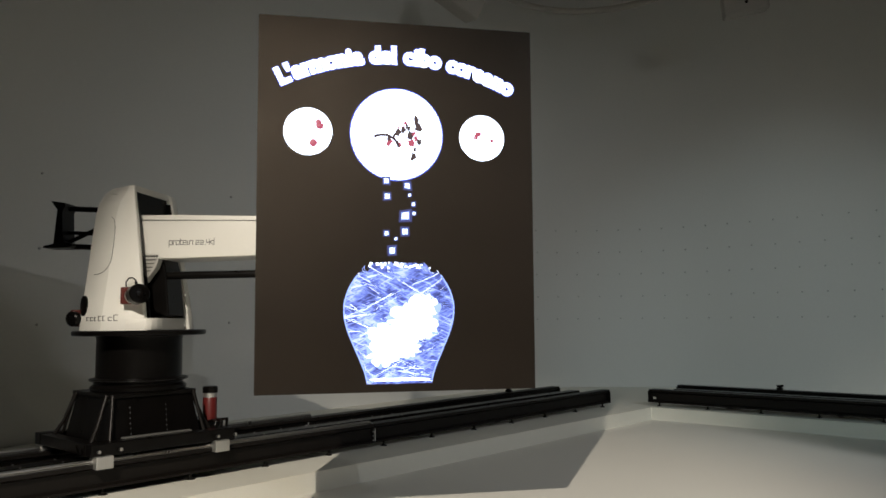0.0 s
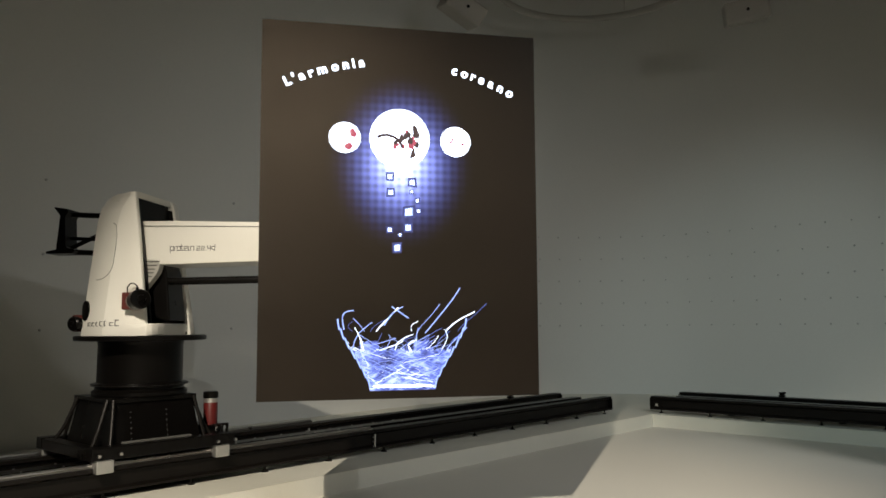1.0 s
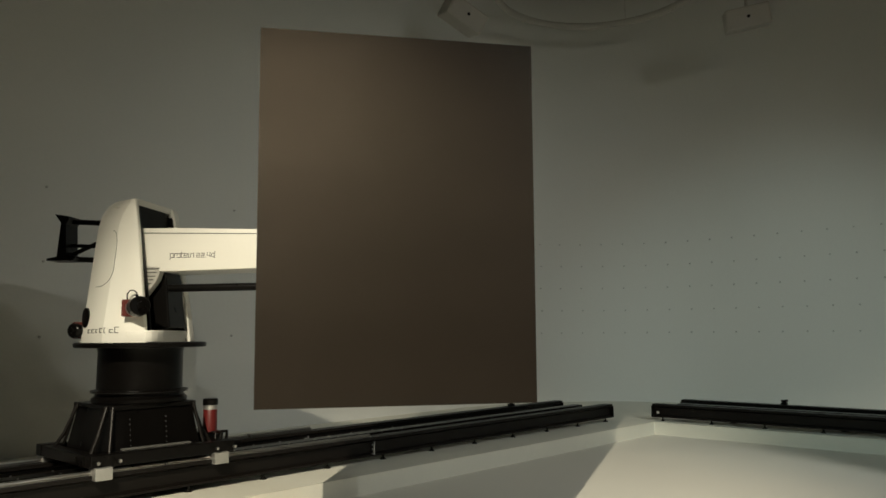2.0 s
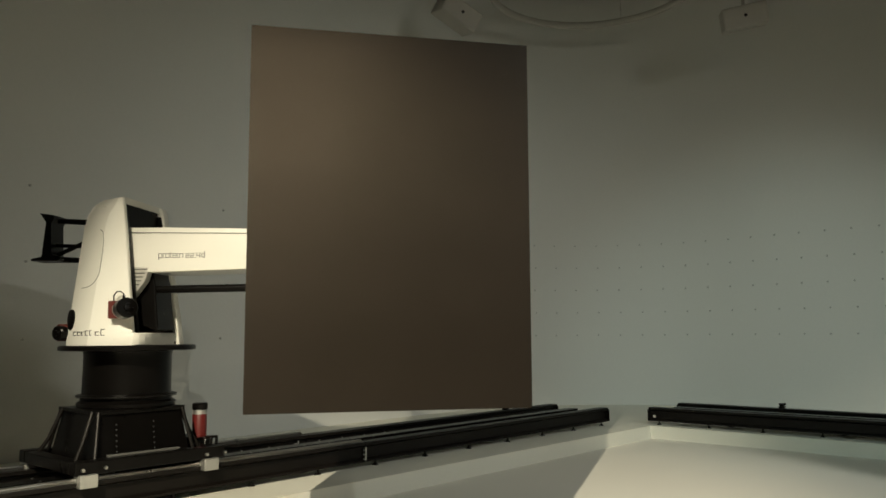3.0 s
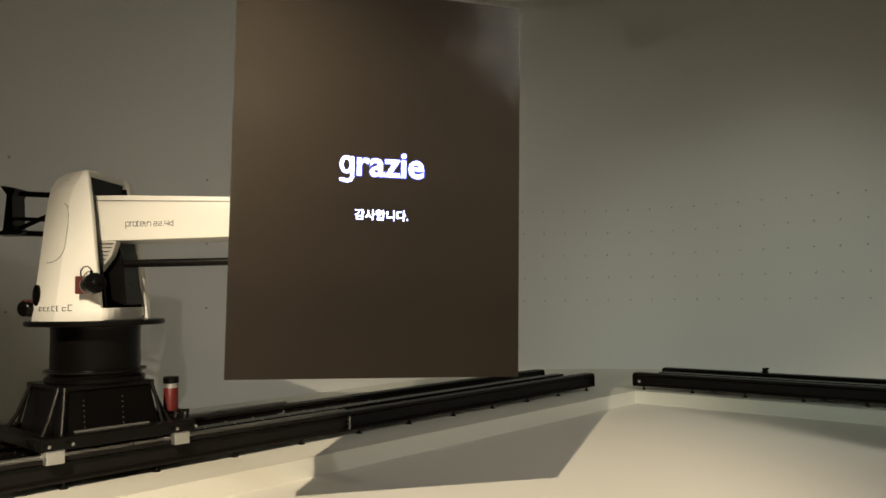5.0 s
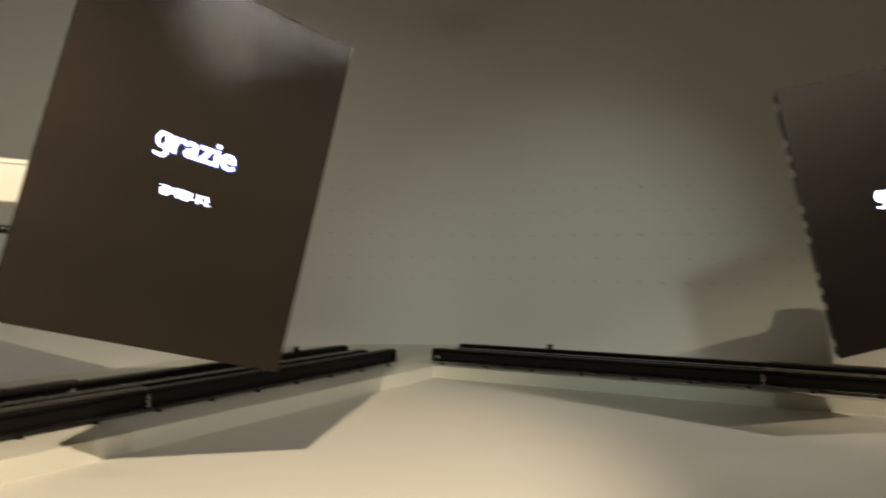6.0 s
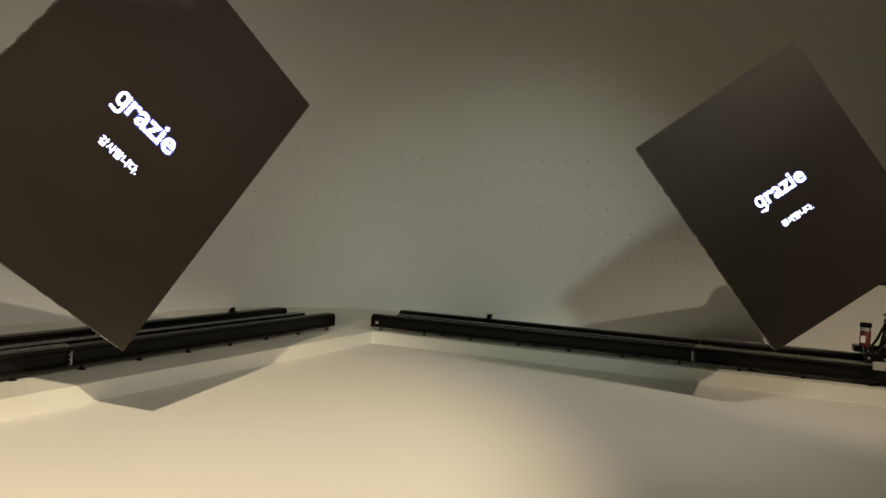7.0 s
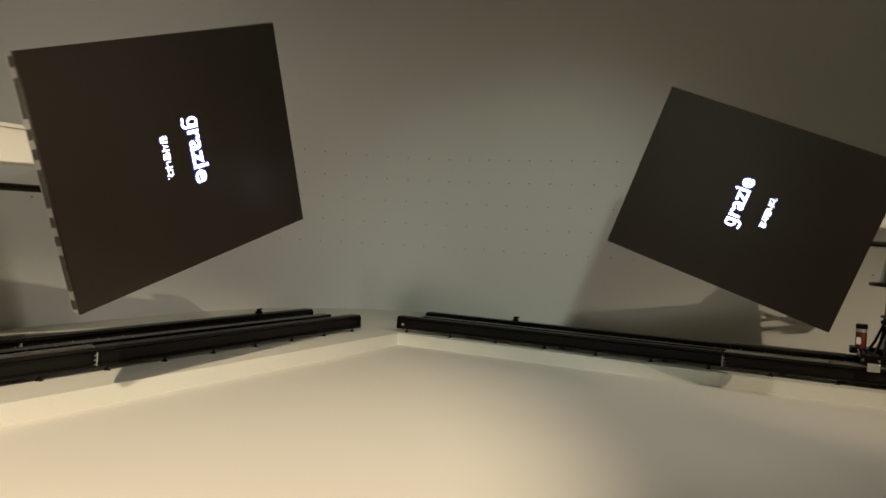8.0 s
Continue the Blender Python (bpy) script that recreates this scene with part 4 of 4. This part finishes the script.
        ret = bmesh.ops.extrude_face_region(bm, geom=bm.faces[:])
        bmesh.ops.translate(bm, vec=(0, -0.0015, 0), verts=[v for v in ret["geom"] if isinstance(v, bmesh.types.BMVert)])
        ob = lit("lit_garnish", bm, M_RED_LED if k % 3 == 0 else M_DARK_LED, root, x, z)
        y0 = -h * (1 - math.hypot(x + 0.014, z - 0.38) / 0.252) - 0.0004
        keyed(ob, [(0, x, y0, z), (0.6, x, y0, z), (1.0, x * 0.7, y0 * 0.55, 0.385 + 0.7 * (z - 0.385)), (1.25, x * 0.5, IN, 0.385), (8, x * 0.5, IN, 0.385)])
    bm = bmesh.new()
    tube(bm, [(-0.09 + 0.085 * math.cos(a), 0, 0.30 + 0.075 * math.sin(a)) for a in [radians(d) for d in range(5, 130, 12)]], 0.008, 6)
    ob = lit("lit_garnish", bm, M_DARK_LED, root, 0, 0)
    keyed(ob, [(0, 0, -0.006, 0), (0.6, 0, -0.006, 0), (1.1, 0.0, -0.001, 0.03), (1.3, 0, IN, 0.03), (8, 0, IN, 0.03)])
    # soft blue light behind the plates for a moment
    bm = bmesh.new()
    seg = 48
    ring = [[bm.verts.new((0.43 * math.cos(k * math.tau / seg), y, 0.52 * math.sin(k * math.tau / seg))) for k in range(seg)] for y in (-0.0004, 0.004)]
    bm.faces.new(ring[0])
    bm.faces.new(ring[1][::-1])
    for k in range(seg):
        bm.faces.new((ring[0][k], ring[1][k], ring[1][(k + 1) % seg], ring[0][(k + 1) % seg]))
    ob = lit("lit_glow", bm, M_HALO, root, -0.01, 0.26, "fading blue glow on the screen")
    keyed(ob, [(0, -0.01, IN, 0.26), (0.45, -0.01, IN, 0.26), (0.75, -0.01, 0, 0.26), (1.8, -0.01, 0, 0.26), (2.2, -0.01, IN, 0.26), (8, -0.01, IN, 0.26)])
    # bright drops that gather under the plate
    for n_drop, (x, z, r) in enumerate(((-0.078, 0.41, 0.075), (0.076, 0.407, 0.055), (-0.125, 0.31, 0.055), (-0.005, 0.33, 0.045), (0.05, 0.25, 0.045), (-0.075, 0.205, 0.03), (0.03, 0.12, 0.05), (0.06, 0.16, 0.04), (-0.045, -0.06, 0.035), (0.005, 0.03, 0.04), (-0.07, 0.02, 0.035), (0.0, 0.40, 0.07))):
        t0 = rnd.uniform(0.85, 1.2)
        soft_drop = ((M_WHITE_LED, 0.75, 0.004), (M_PALE_LED, 0.95, 0.0022), (M_DIM_LED, 1.3, 0.0012))
        bubble = ((M_WHITE_LED, 0.50, 0.005), (M_NIGHT_LED, 0.92, 0.0030), (M_DIM_LED, 1.0, 0.0016))
        for mat, grow, high in bubble if n_drop % 3 == 1 or n_drop in (5, 8, 10) else soft_drop:
            ob = lit("lit_drop", dome(r * grow, high, 24), mat, root, x, z)
            keyed(ob, [(0, x, IN, z - 0.05), (t0, x, IN, z - 0.05), (t0 + 0.25, x, 0.0002, z - 0.02), (1.7, x, 0.0004, z + 0.02), (2.15, x, IN, z + 0.04), (8, x, IN, z + 0.04)])
    # crumbs between plate and vessel
    for x, z, s in ((-0.066, 0.04, 0.019), (0.042, 0.10, 0.018), (0.076, 0.0, 0.012), (0.029, -0.063, 0.026), (-0.069, -0.159, 0.014), (0.029, -0.149, 0.019), (-0.02, -0.189, 0.009), (-0.038, -0.253, 0.021), (-0.072, 0.125, 0.016), (0.078, -0.05, 0.010), (0.055, 0.05, 0.009)):
        later = (rnd.uniform(-0.02, 0.02), rnd.uniform(1.75, 2.1))
        # white crumb; the two larger layers behind it imitate its bloom
        for mat, grow, front in ((M_WHITE_LED, 0.8, 0.0), (M_PALE_LED, 1.1, 0.0008), (M_BLOOM_HAZE, 1.75, 0.0014)):
            bm = bmesh.new()
            n, r2 = 4, random.Random(int(1000 * (x + 2 * z + 5)))
            ring = [bm.verts.new((grow * s * r2.uniform(0.85, 1.25) * math.cos((j + 0.5) * math.tau / n), -0.002, grow * s * r2.uniform(0.85, 1.3) * math.sin((j + 0.5) * math.tau / n))) for j in range(n)]
            bm.faces.new(ring)
            ret = bmesh.ops.extrude_face_region(bm, geom=bm.faces[:])
            bmesh.ops.translate(bm, vec=(0, 0.006, 0), verts=[v for v in ret["geom"] if isinstance(v, bmesh.types.BMVert)])
            ob = lit("lit_crumb" if grow < 1 else "bloom_rim", bm, mat, root, x, z)
            keyed(ob, [(0, x, front, z), (0.5, x, front, z + 0.02), (1.5, x + later[0], 0.0004 + front, z + 0.09), (later[1], x, IN, z + 0.12), (8, x, IN, z + 0.12)])
    # woven vessel of many lit strands
    def half_width(z):
        k = (z + 0.94) / 0.62
        return 0.174 + 0.121 * math.sin(math.pi * max(0.0, min(1.0, k)) ** 1.36)

    def widening(x, z):
        """How far a piece of the vessel has gone outwards once the vessel has opened."""
        k = max(0.0, min(1.0, (z + 0.94) / 0.3))
        return 0.17 * x * k
    for row in range(13):
        for col in range(8):
            z0 = -0.945 + 0.622 * row / 13
            z1 = z0 + 0.622 / 13 + 0.003
            u0, u1 = max(-1.0, -1 + col / 4 - 0.06), min(1.0, -1 + (col + 1) / 4 + 0.06)
            if row == 12 and col in (0, 7):
                continue
            bm = bmesh.new()
            edge = [(u0 + (u1 - u0) * j / 12, z0 - 0.012) for j in range(13)]
            top = [(u1 - (u1 - u0) * j / 12, z1 + (rnd.uniform(-0.012, 0.034) * (j % 2) if row < 11 else rnd.uniform(-0.012, 0.008))) for j in range(13)]
            front = [bm.verts.new((u * half_width(z) * 1.002, -0.0006 - 0.00007 * ((row + 3 * col) % 7), z)) for u, z in edge + top]
            bm.faces.new(front)
            ret = bmesh.ops.extrude_face_region(bm, geom=bm.faces[:])
            bmesh.ops.translate(bm, vec=(0, 0.004, 0), verts=[v for v in ret["geom"] if isinstance(v, bmesh.types.BMVert)])
            ob = lit("lit_weave", bm, M_WEAVE, root, 0, 0)
            f = row / 12
            g = (0.36 + 1.22 * (1 - f) ** 1.25 + rnd.uniform(-0.05, 0.05)) if row > 1 else 1.75 + 0.2 * (1 - row)
            dx = widening((u0 + u1) / 2 * half_width(z0), z0)
            keyed(ob, [(0, 0, 0, 0), (0.34, dx * 0.9, 0, 0), (max(0.36, g - 0.12), dx, 0, 0), (max(0.44, g), dx, IN, 0), (8, dx, IN, 0)])
    for k in range(330):
        z = -0.935 + 0.61 * (k + 0.5) / 330 + rnd.uniform(-0.02, 0.02)
        wmax = half_width(z)
        x0 = rnd.uniform(-wmax, wmax * 0.9)
        ln = rnd.uniform(0.05, 0.20)
        slope = rnd.choice((-1, 1)) * rnd.uniform(0.1, 0.7)
        pts = []
        for j in range(6):
            x = max(-half_width(z), min(half_width(z), x0 + ln * (j / 5 - 0.5)))
            zz = z + slope * ln * (j / 5 - 0.5) - 0.05 * (1 - (x / 0.3) ** 2) * 0.6
            zz = max(-0.945, min(-0.318, zz))
            w = half_width(zz)
            pts.append((max(-w, min(w, x)), 0, zz))
        if (Vector(pts[0]) - Vector(pts[-1])).length < 0.02 or max(p[2] for p in pts) > -0.319:
            continue
        bm = bmesh.new()
        tube(bm, pts, rnd.choice((0.0010, 0.0014, 0.0018)), 4)
        ob = lit("lit_strand", bm, (M_PALE_LED, M_PALE_LED, M_PALE_LED, M_WHITE_LED, M_DIM_LED)[k % 5], root, 0, 0)
        f = (z + 0.94) / 0.61
        gone_at = 0.30 + 1.35 * max(0.0, 1 - f) ** 1.15 + rnd.uniform(-0.14, 0.14) if f > 0.08 else rnd.uniform(1.6, 2.0)
        if rnd.random() < 0.15 and f > 0.1:
            gone_at = max(0.12, gone_at - 0.35)
        dx = widening(x0, z)
        keyed(ob, [(0, 0, 0, 0), (max(0.05, gone_at - 0.12), dx * min(1, gone_at / 0.4), 0, 0), (max(0.2, gone_at), dx, IN, 0), (8, dx, IN, 0)])
    # outline strands of the vessel's sides, in short lengths from foot to rim
    for s in (-1, 1):
        for k in range(11):
            z0, z1 = -0.94 + 0.05 * k, -0.94 + 0.05 * (k + 1.15)
            bm = bmesh.new()
            tube(bm, [(s * half_width(z0 + (z1 - z0) * j / 4), 0, z0 + (z1 - z0) * j / 4) for j in range(5)], 0.0042, 4)
            ob = lit("lit_strand", bm, M_PALE_LED, root, 0, 0)
            g = 1.75 - 1.3 * k / 12
            dx = widening(s * 0.29, z0)
            keyed(ob, [(0, 0, 0, 0), (0.34, dx * 0.9, 0, 0), (g - 0.05, dx, 0, 0), (g + 0.05, dx, IN, 0), (8, dx, IN, 0)])
    # sparks along the rim
    for k in range(40):
        x, z = rnd.uniform(-0.165, 0.165), rnd.choice((-0.322, -0.330, -0.342)) + rnd.uniform(-0.006, 0.006)
        ob = lit("lit_spark", dome(rnd.uniform(0.004, 0.009), 0.003, 8, 0.7), M_WHITE_LED, root, x, z)
        t0 = rnd.uniform(0.25, 0.42)
        keyed(ob, [(0, x, -0.0012, z), (t0 - 0.12, x * 1.06, -0.0012, z + 0.02), (t0, x * 1.08, IN, z + 0.03), (8, x * 1.08, IN, z + 0.03)])
    # the bright filling and foot
    for x, z, r, sq, g in ((0.0, -0.935, 0.17, 0.05, 1.85), (0.05, -0.63, 0.115, 0.8, 0.26), (-0.04, -0.73, 0.12, 0.85, 0.28), (0.13, -0.56, 0.085, 0.9, 0.22), (-0.09, -0.80, 0.085, 0.8, 0.30), (0.13, -0.65, 0.075, 1.0, 0.24), (-0.10, -0.70, 0.07, 0.8, 0.22), (0.03, -0.76, 0.08, 0.8, 0.3)):
        for mat, grow, deep in ((M_WHITE_LED, 1.0, 0.0), (M_PALE_LED, 1.22, 0.0006)):
            if sq < 0.1 and grow > 1:
                continue
            bm, n = bmesh.new(), 26
            ring = [bm.verts.new((q * math.cos(k * math.tau / n), -0.0012, sq * q * math.sin(k * math.tau / n))) for k, q in ((k, grow * r * rnd.uniform(0.84, 1.12)) for k in range(n))]
            tip = bm.verts.new((0, -0.004, 0))
            back = [bm.verts.new((v.co.x, 0.004, v.co.z)) for v in ring]
            for k in range(n):
                bm.faces.new((tip, ring[k], ring[(k + 1) % n]))
                bm.faces.new((ring[k], back[k], back[(k + 1) % n], ring[(k + 1) % n]))
            bm.faces.new(back)
            ob = lit("lit_filling", bm, mat, root, x, z)
            keyed(ob, [(0, x, deep, z), (max(0.02, g - 0.26), x, deep, z), (g, x, IN, z), (8, x, IN, z)])
    # loose strands that spring out while the vessel comes apart
    for x0, z0, dx, dz, bend, t0, t1 in ((-0.27, -0.56, 0.22, 0.16, 0.03, 0.35, 0.95), (-0.30, -0.52, 0.05, 0.12, 0.02, 0.4, 0.8), (0.22, -0.55, 0.04, 0.32, -0.10, 0.45, 0.82), (0.05, -0.52, 0.12, 0.10, 0.02, 0.35, 0.9), (0.20, -0.55, 0.10, 0.08, 0.03, 0.4, 0.95),
                                            (0.12, -0.66, 0.19, 0.24, -0.04, 0.85, 1.12), (-0.31, -0.64, 0.05, 0.10, 0.03, 0.85, 1.2), (-0.10, -0.62, 0.10, 0.10, 0.01, 0.8, 1.2), (-0.06, -0.52, 0.09, -0.06, 0.0, 0.85, 1.1), (0.12, -0.62, 0.13, 0.10, 0.01, 1.05, 1.35), (-0.26, -0.62, 0.07, -0.20, 0.04, 1.05, 1.55),
                                            (-0.24, -0.74, 0.08, 0.10, 0.01, 1.2, 1.6), (-0.10, -0.78, 0.12, 0.12, 0.0, 1.25, 1.65), (0.0, -0.80, 0.20, 0.09, 0.0, 1.3, 1.65), (0.19, -0.86, 0.05, 0.20, -0.05, 1.2, 1.7), (-0.20, -0.86, 0.14, 0.12, 0.0, 1.2, 1.7), (0.02, -0.84, -0.12, 0.12, 0.0, 1.25, 1.75)):
        bm = bmesh.new()
        tube(bm, [(x0 + dx * j / 7 - bend * math.sin(math.pi * j / 7), 0, z0 + dz * j / 7 + abs(bend) * math.sin(math.pi * j / 7)) for j in range(8)], 0.0034, 5)
        ob = lit("lit_strand", bm, M_PALE_LED, root, 0, 0)
        keyed(ob, [(0, 0, IN, 0), (max(0.05, t0 - 0.1), 0, IN, 0), (t0, 0, 0, 0), (t1, 0, 0, 0), (t1 + 0.12, 0, IN, 0), (8, 0, IN, 0)])

    for t0, t1, base in ((0.40, 0.85, -0.56), (0.62, 1.0, -0.62), (0.85, 1.2, -0.72), (1.05, 1.5, -0.80), (1.2, 1.75, -0.86)):
        for k in range(20):
            x0 = (-1 + 2 * (k + 0.5) / 20) * half_width(base) * 1.08
            lean, rise = x0 * rnd.uniform(0.05, 0.3) + rnd.uniform(-0.03, 0.15), rnd.uniform(0.05, 0.15)
            bend = rnd.uniform(-0.03, 0.03)
            bm = bmesh.new()
            tube(bm, [(x0 + lean * j / 7 + bend * math.sin(math.pi * j / 7), 0, base - 0.03 + rise * (j / 7) ** 0.8) for j in range(8)], rnd.choice((0.0013, 0.0018, 0.0025)), 5)
            ob = lit("lit_strand", bm, (M_PALE_LED, M_DIM_LED, M_WHITE_LED)[k % 3], root, 0, 0)
            s0, s1 = t0 + rnd.uniform(-0.06, 0.06), t1 + rnd.uniform(-0.1, 0.1)
            keyed(ob, [(0, 0, IN, 0), (s0 - 0.1, 0, IN, 0), (s0, 0, 0, 0), (s1, 0, 0, 0), (s1 + 0.12, 0, IN, 0), (8, 0, IN, 0)])


# ---- things under the ceiling ----


def build_ceiling_things():
    # suspended ring
    root = empty("suspended_ring")
    root.matrix_basis = pose(-0.15, 0.35, 5.48)
    bm = bmesh.new()
    r = 1.30
    seg = 96
    tube(bm, [(r * math.cos(k * math.tau / seg), r * math.sin(k * math.tau / seg), 0) for k in range(seg + 1)], 0.045, 12)
    part("ring_tube", bm, M_GREYBOX, root, "grey round tube", True)
    for k in range(3):
        a = radians(60 + 120 * k)
        bm = bmesh.new()
        rod(bm, (r * math.cos(a), r * math.sin(a), 0), (r * math.cos(a), r * math.sin(a), HEIGHT - 5.48), 0.006, seg=8)
        part("hanger", bm, M_STEEL, root)
    tagged(root, "grey ring hung level below the ceiling", "ring")
    for x, y, z, yaw, tilt in ((-1.87, 0.35, 5.06, 28, 24), (1.63, 0.15, 4.98, -18, -8)):
        root = empty("loudspeaker")
        root.matrix_basis = pose(x, y, z, 12, tilt, yaw)
        bm = bmesh.new()
        box(bm, -0.26, 0.26, -0.16, 0.16, -0.13, 0.13, 0.02)
        part("case", bm, M_GREYBOX, root)
        bm = bmesh.new()
        box(bm, -0.24, 0.24, -0.168, -0.158, -0.11, 0.11, 0.004)
        grille = part("grille", bm, M_GREYBOX, root)
        bm = bmesh.new()
        lathe(bm, [(0.02, 0), (0.02, 0.006)], 16, pose(0, -0.168, 0, 90, 0, 0))
        part("badge", bm, M_BLACK, grille)
        bm = bmesh.new()
        q = root.matrix_basis.to_3x3().inverted() @ Vector((0, 0, HEIGHT - z))
        rod(bm, (0, 0, 0), q, 0.02, seg=12)
        part("hanger", bm, M_GREYBOX, root)
        tagged(root, "grey box loudspeaker hung tilted from the ceiling", "loudspeaker", "loudspeakers")


# ---- build ----
build_room()
for key in ("L", "R"):
    build_track(key)
robot_l, turret_l, arm_l = build_robot("L")
robot_r, turret_r, arm_r = build_robot("R")
screen_l = build_screen()
screen_r = copy_thing(screen_l, Matrix.Identity(4))
thanks(screen_l)
thanks(screen_r)
opening_picture(screen_l)
build_ceiling_things()
wall_studs()


def screen_pose(x, y, z, yaw, pitch, roll):
    return pose(x, y, z, 0, 0, yaw) @ pose(0, 0, 0, pitch, 0, 0) @ pose(0, 0, 0, 0, roll, 0)


def motions():
    # carriages along their tracks, and the towers on them
    stations = [(0, 5.445), (1.6, 5.44), (3.0, 5.41), (4.2, 5.415), (5.3, 5.54), (5.7, 5.61), (6.1, 5.74), (6.5, 5.83), (7.0, 5.68), (7.5, 5.52), (8.0, 5.34)]
    turns = [(0, -5), (4.2, -5), (5.3, 0), (5.7, 4), (6.1, 9), (6.5, 14), (7.0, 19), (7.5, 24), (8.0, 31)]
    for side, rob, tur, beam in (("L", robot_l, turret_l, arm_l), ("R", robot_r, turret_r, arm_r)):
        walk(rob, [(t, carriage_pose(side, s)) for t, s in stations])
        walk(beam, [(0, pose(0, 0, 0)), (4.2, pose(0, 0, 0)), (5.3, pose(0, 0, 0.045)), (8.0, pose(0, 0, 0.045))])
        sx = SIDE[side]["sx"]
        walk(tur, [(t, pose(AX * sx, 0, TURRET_Z, 0, 0, sx * (a - 45))) for t, a in turns])
    left = [
        (0.0, -2.600, -4.725, 1.772, 8.7, 0.5, 0.1),
        (1.5, -2.567, -4.775, 1.767, 9.4, 0.5, 0.0),
        (3.5, -2.566, -4.670, 1.760, 9.2, 0.3, 0.2),
        (4.2, -2.522, -4.731, 1.792, 9.1, 0.4, 0.3),
        (5.3, -2.488, -4.794, 1.813, 14.2, -0.9, 3.7),
        (5.5, -2.501, -4.705, 1.800, 14.9, -0.9, 5.7),
        (5.7, -2.508, -4.682, 1.820, 15.0, -0.4, 7.7),
        (5.9, -2.521, -4.597, 1.815, 16.0, -0.2, 10.6),
        (6.1, -2.529, -4.426, 1.796, 20.0, 0.4, 15.6),
        (6.3, -2.518, -4.331, 1.792, 22.0, 1.5, 20.2),
        (6.5, -2.525, -4.220, 1.765, 22.6, 2.1, 23.9),
        (6.7, -2.486, -4.204, 1.771, 25.1, 2.0, 28.8),
        (7.0, -2.419, -4.124, 1.779, 27.5, 2.4, 36.7),
        (7.5, -2.346, -3.849, 1.776, 33.1, 1.2, 53.7),
        (8.0, -2.253, -3.466, 1.759, 40.8, 1.2, 71.0),
    ]
    right = [
        (0.0, 2.567, -4.715, 1.772, -8.4, 0.5, -0.1),
        (4.2, 2.567, -4.715, 1.772, -8.4, 0.5, -0.1),
        (5.3, 2.493, -4.771, 1.807, -13.4, -0.9, -3.6),
        (5.7, 2.490, -4.659, 1.818, -14.6, -0.5, -7.7),
        (5.9, 2.463, -4.555, 1.814, -16.1, -0.2, -11.4),
        (6.1, 2.396, -4.520, 1.811, -17.7, 0.0, -16.2),
        (6.3, 2.358, -4.447, 1.804, -20.5, 0.8, -19.9),
        (6.5, 2.355, -4.370, 1.788, -25.0, 1.2, -24.2),
        (6.7, 2.350, -4.249, 1.772, -26.2, 0.9, -29.9),
        (7.0, 2.423, -4.047, 1.764, -26.2, 1.6, -37.6),
        (7.5, 2.435, -3.672, 1.748, -31.6, 1.2, -53.5),
        (8.0, 2.360, -3.343, 1.720, -41.4, 0.9, -70.5),
    ]
    for ob, rows in ((screen_l, left), (screen_r, right)):
        walk(ob, [(r[0], screen_pose(*r[1:])) for r in rows])
    for ob, rows in KEYED:
        walk(ob, rows)


motions()
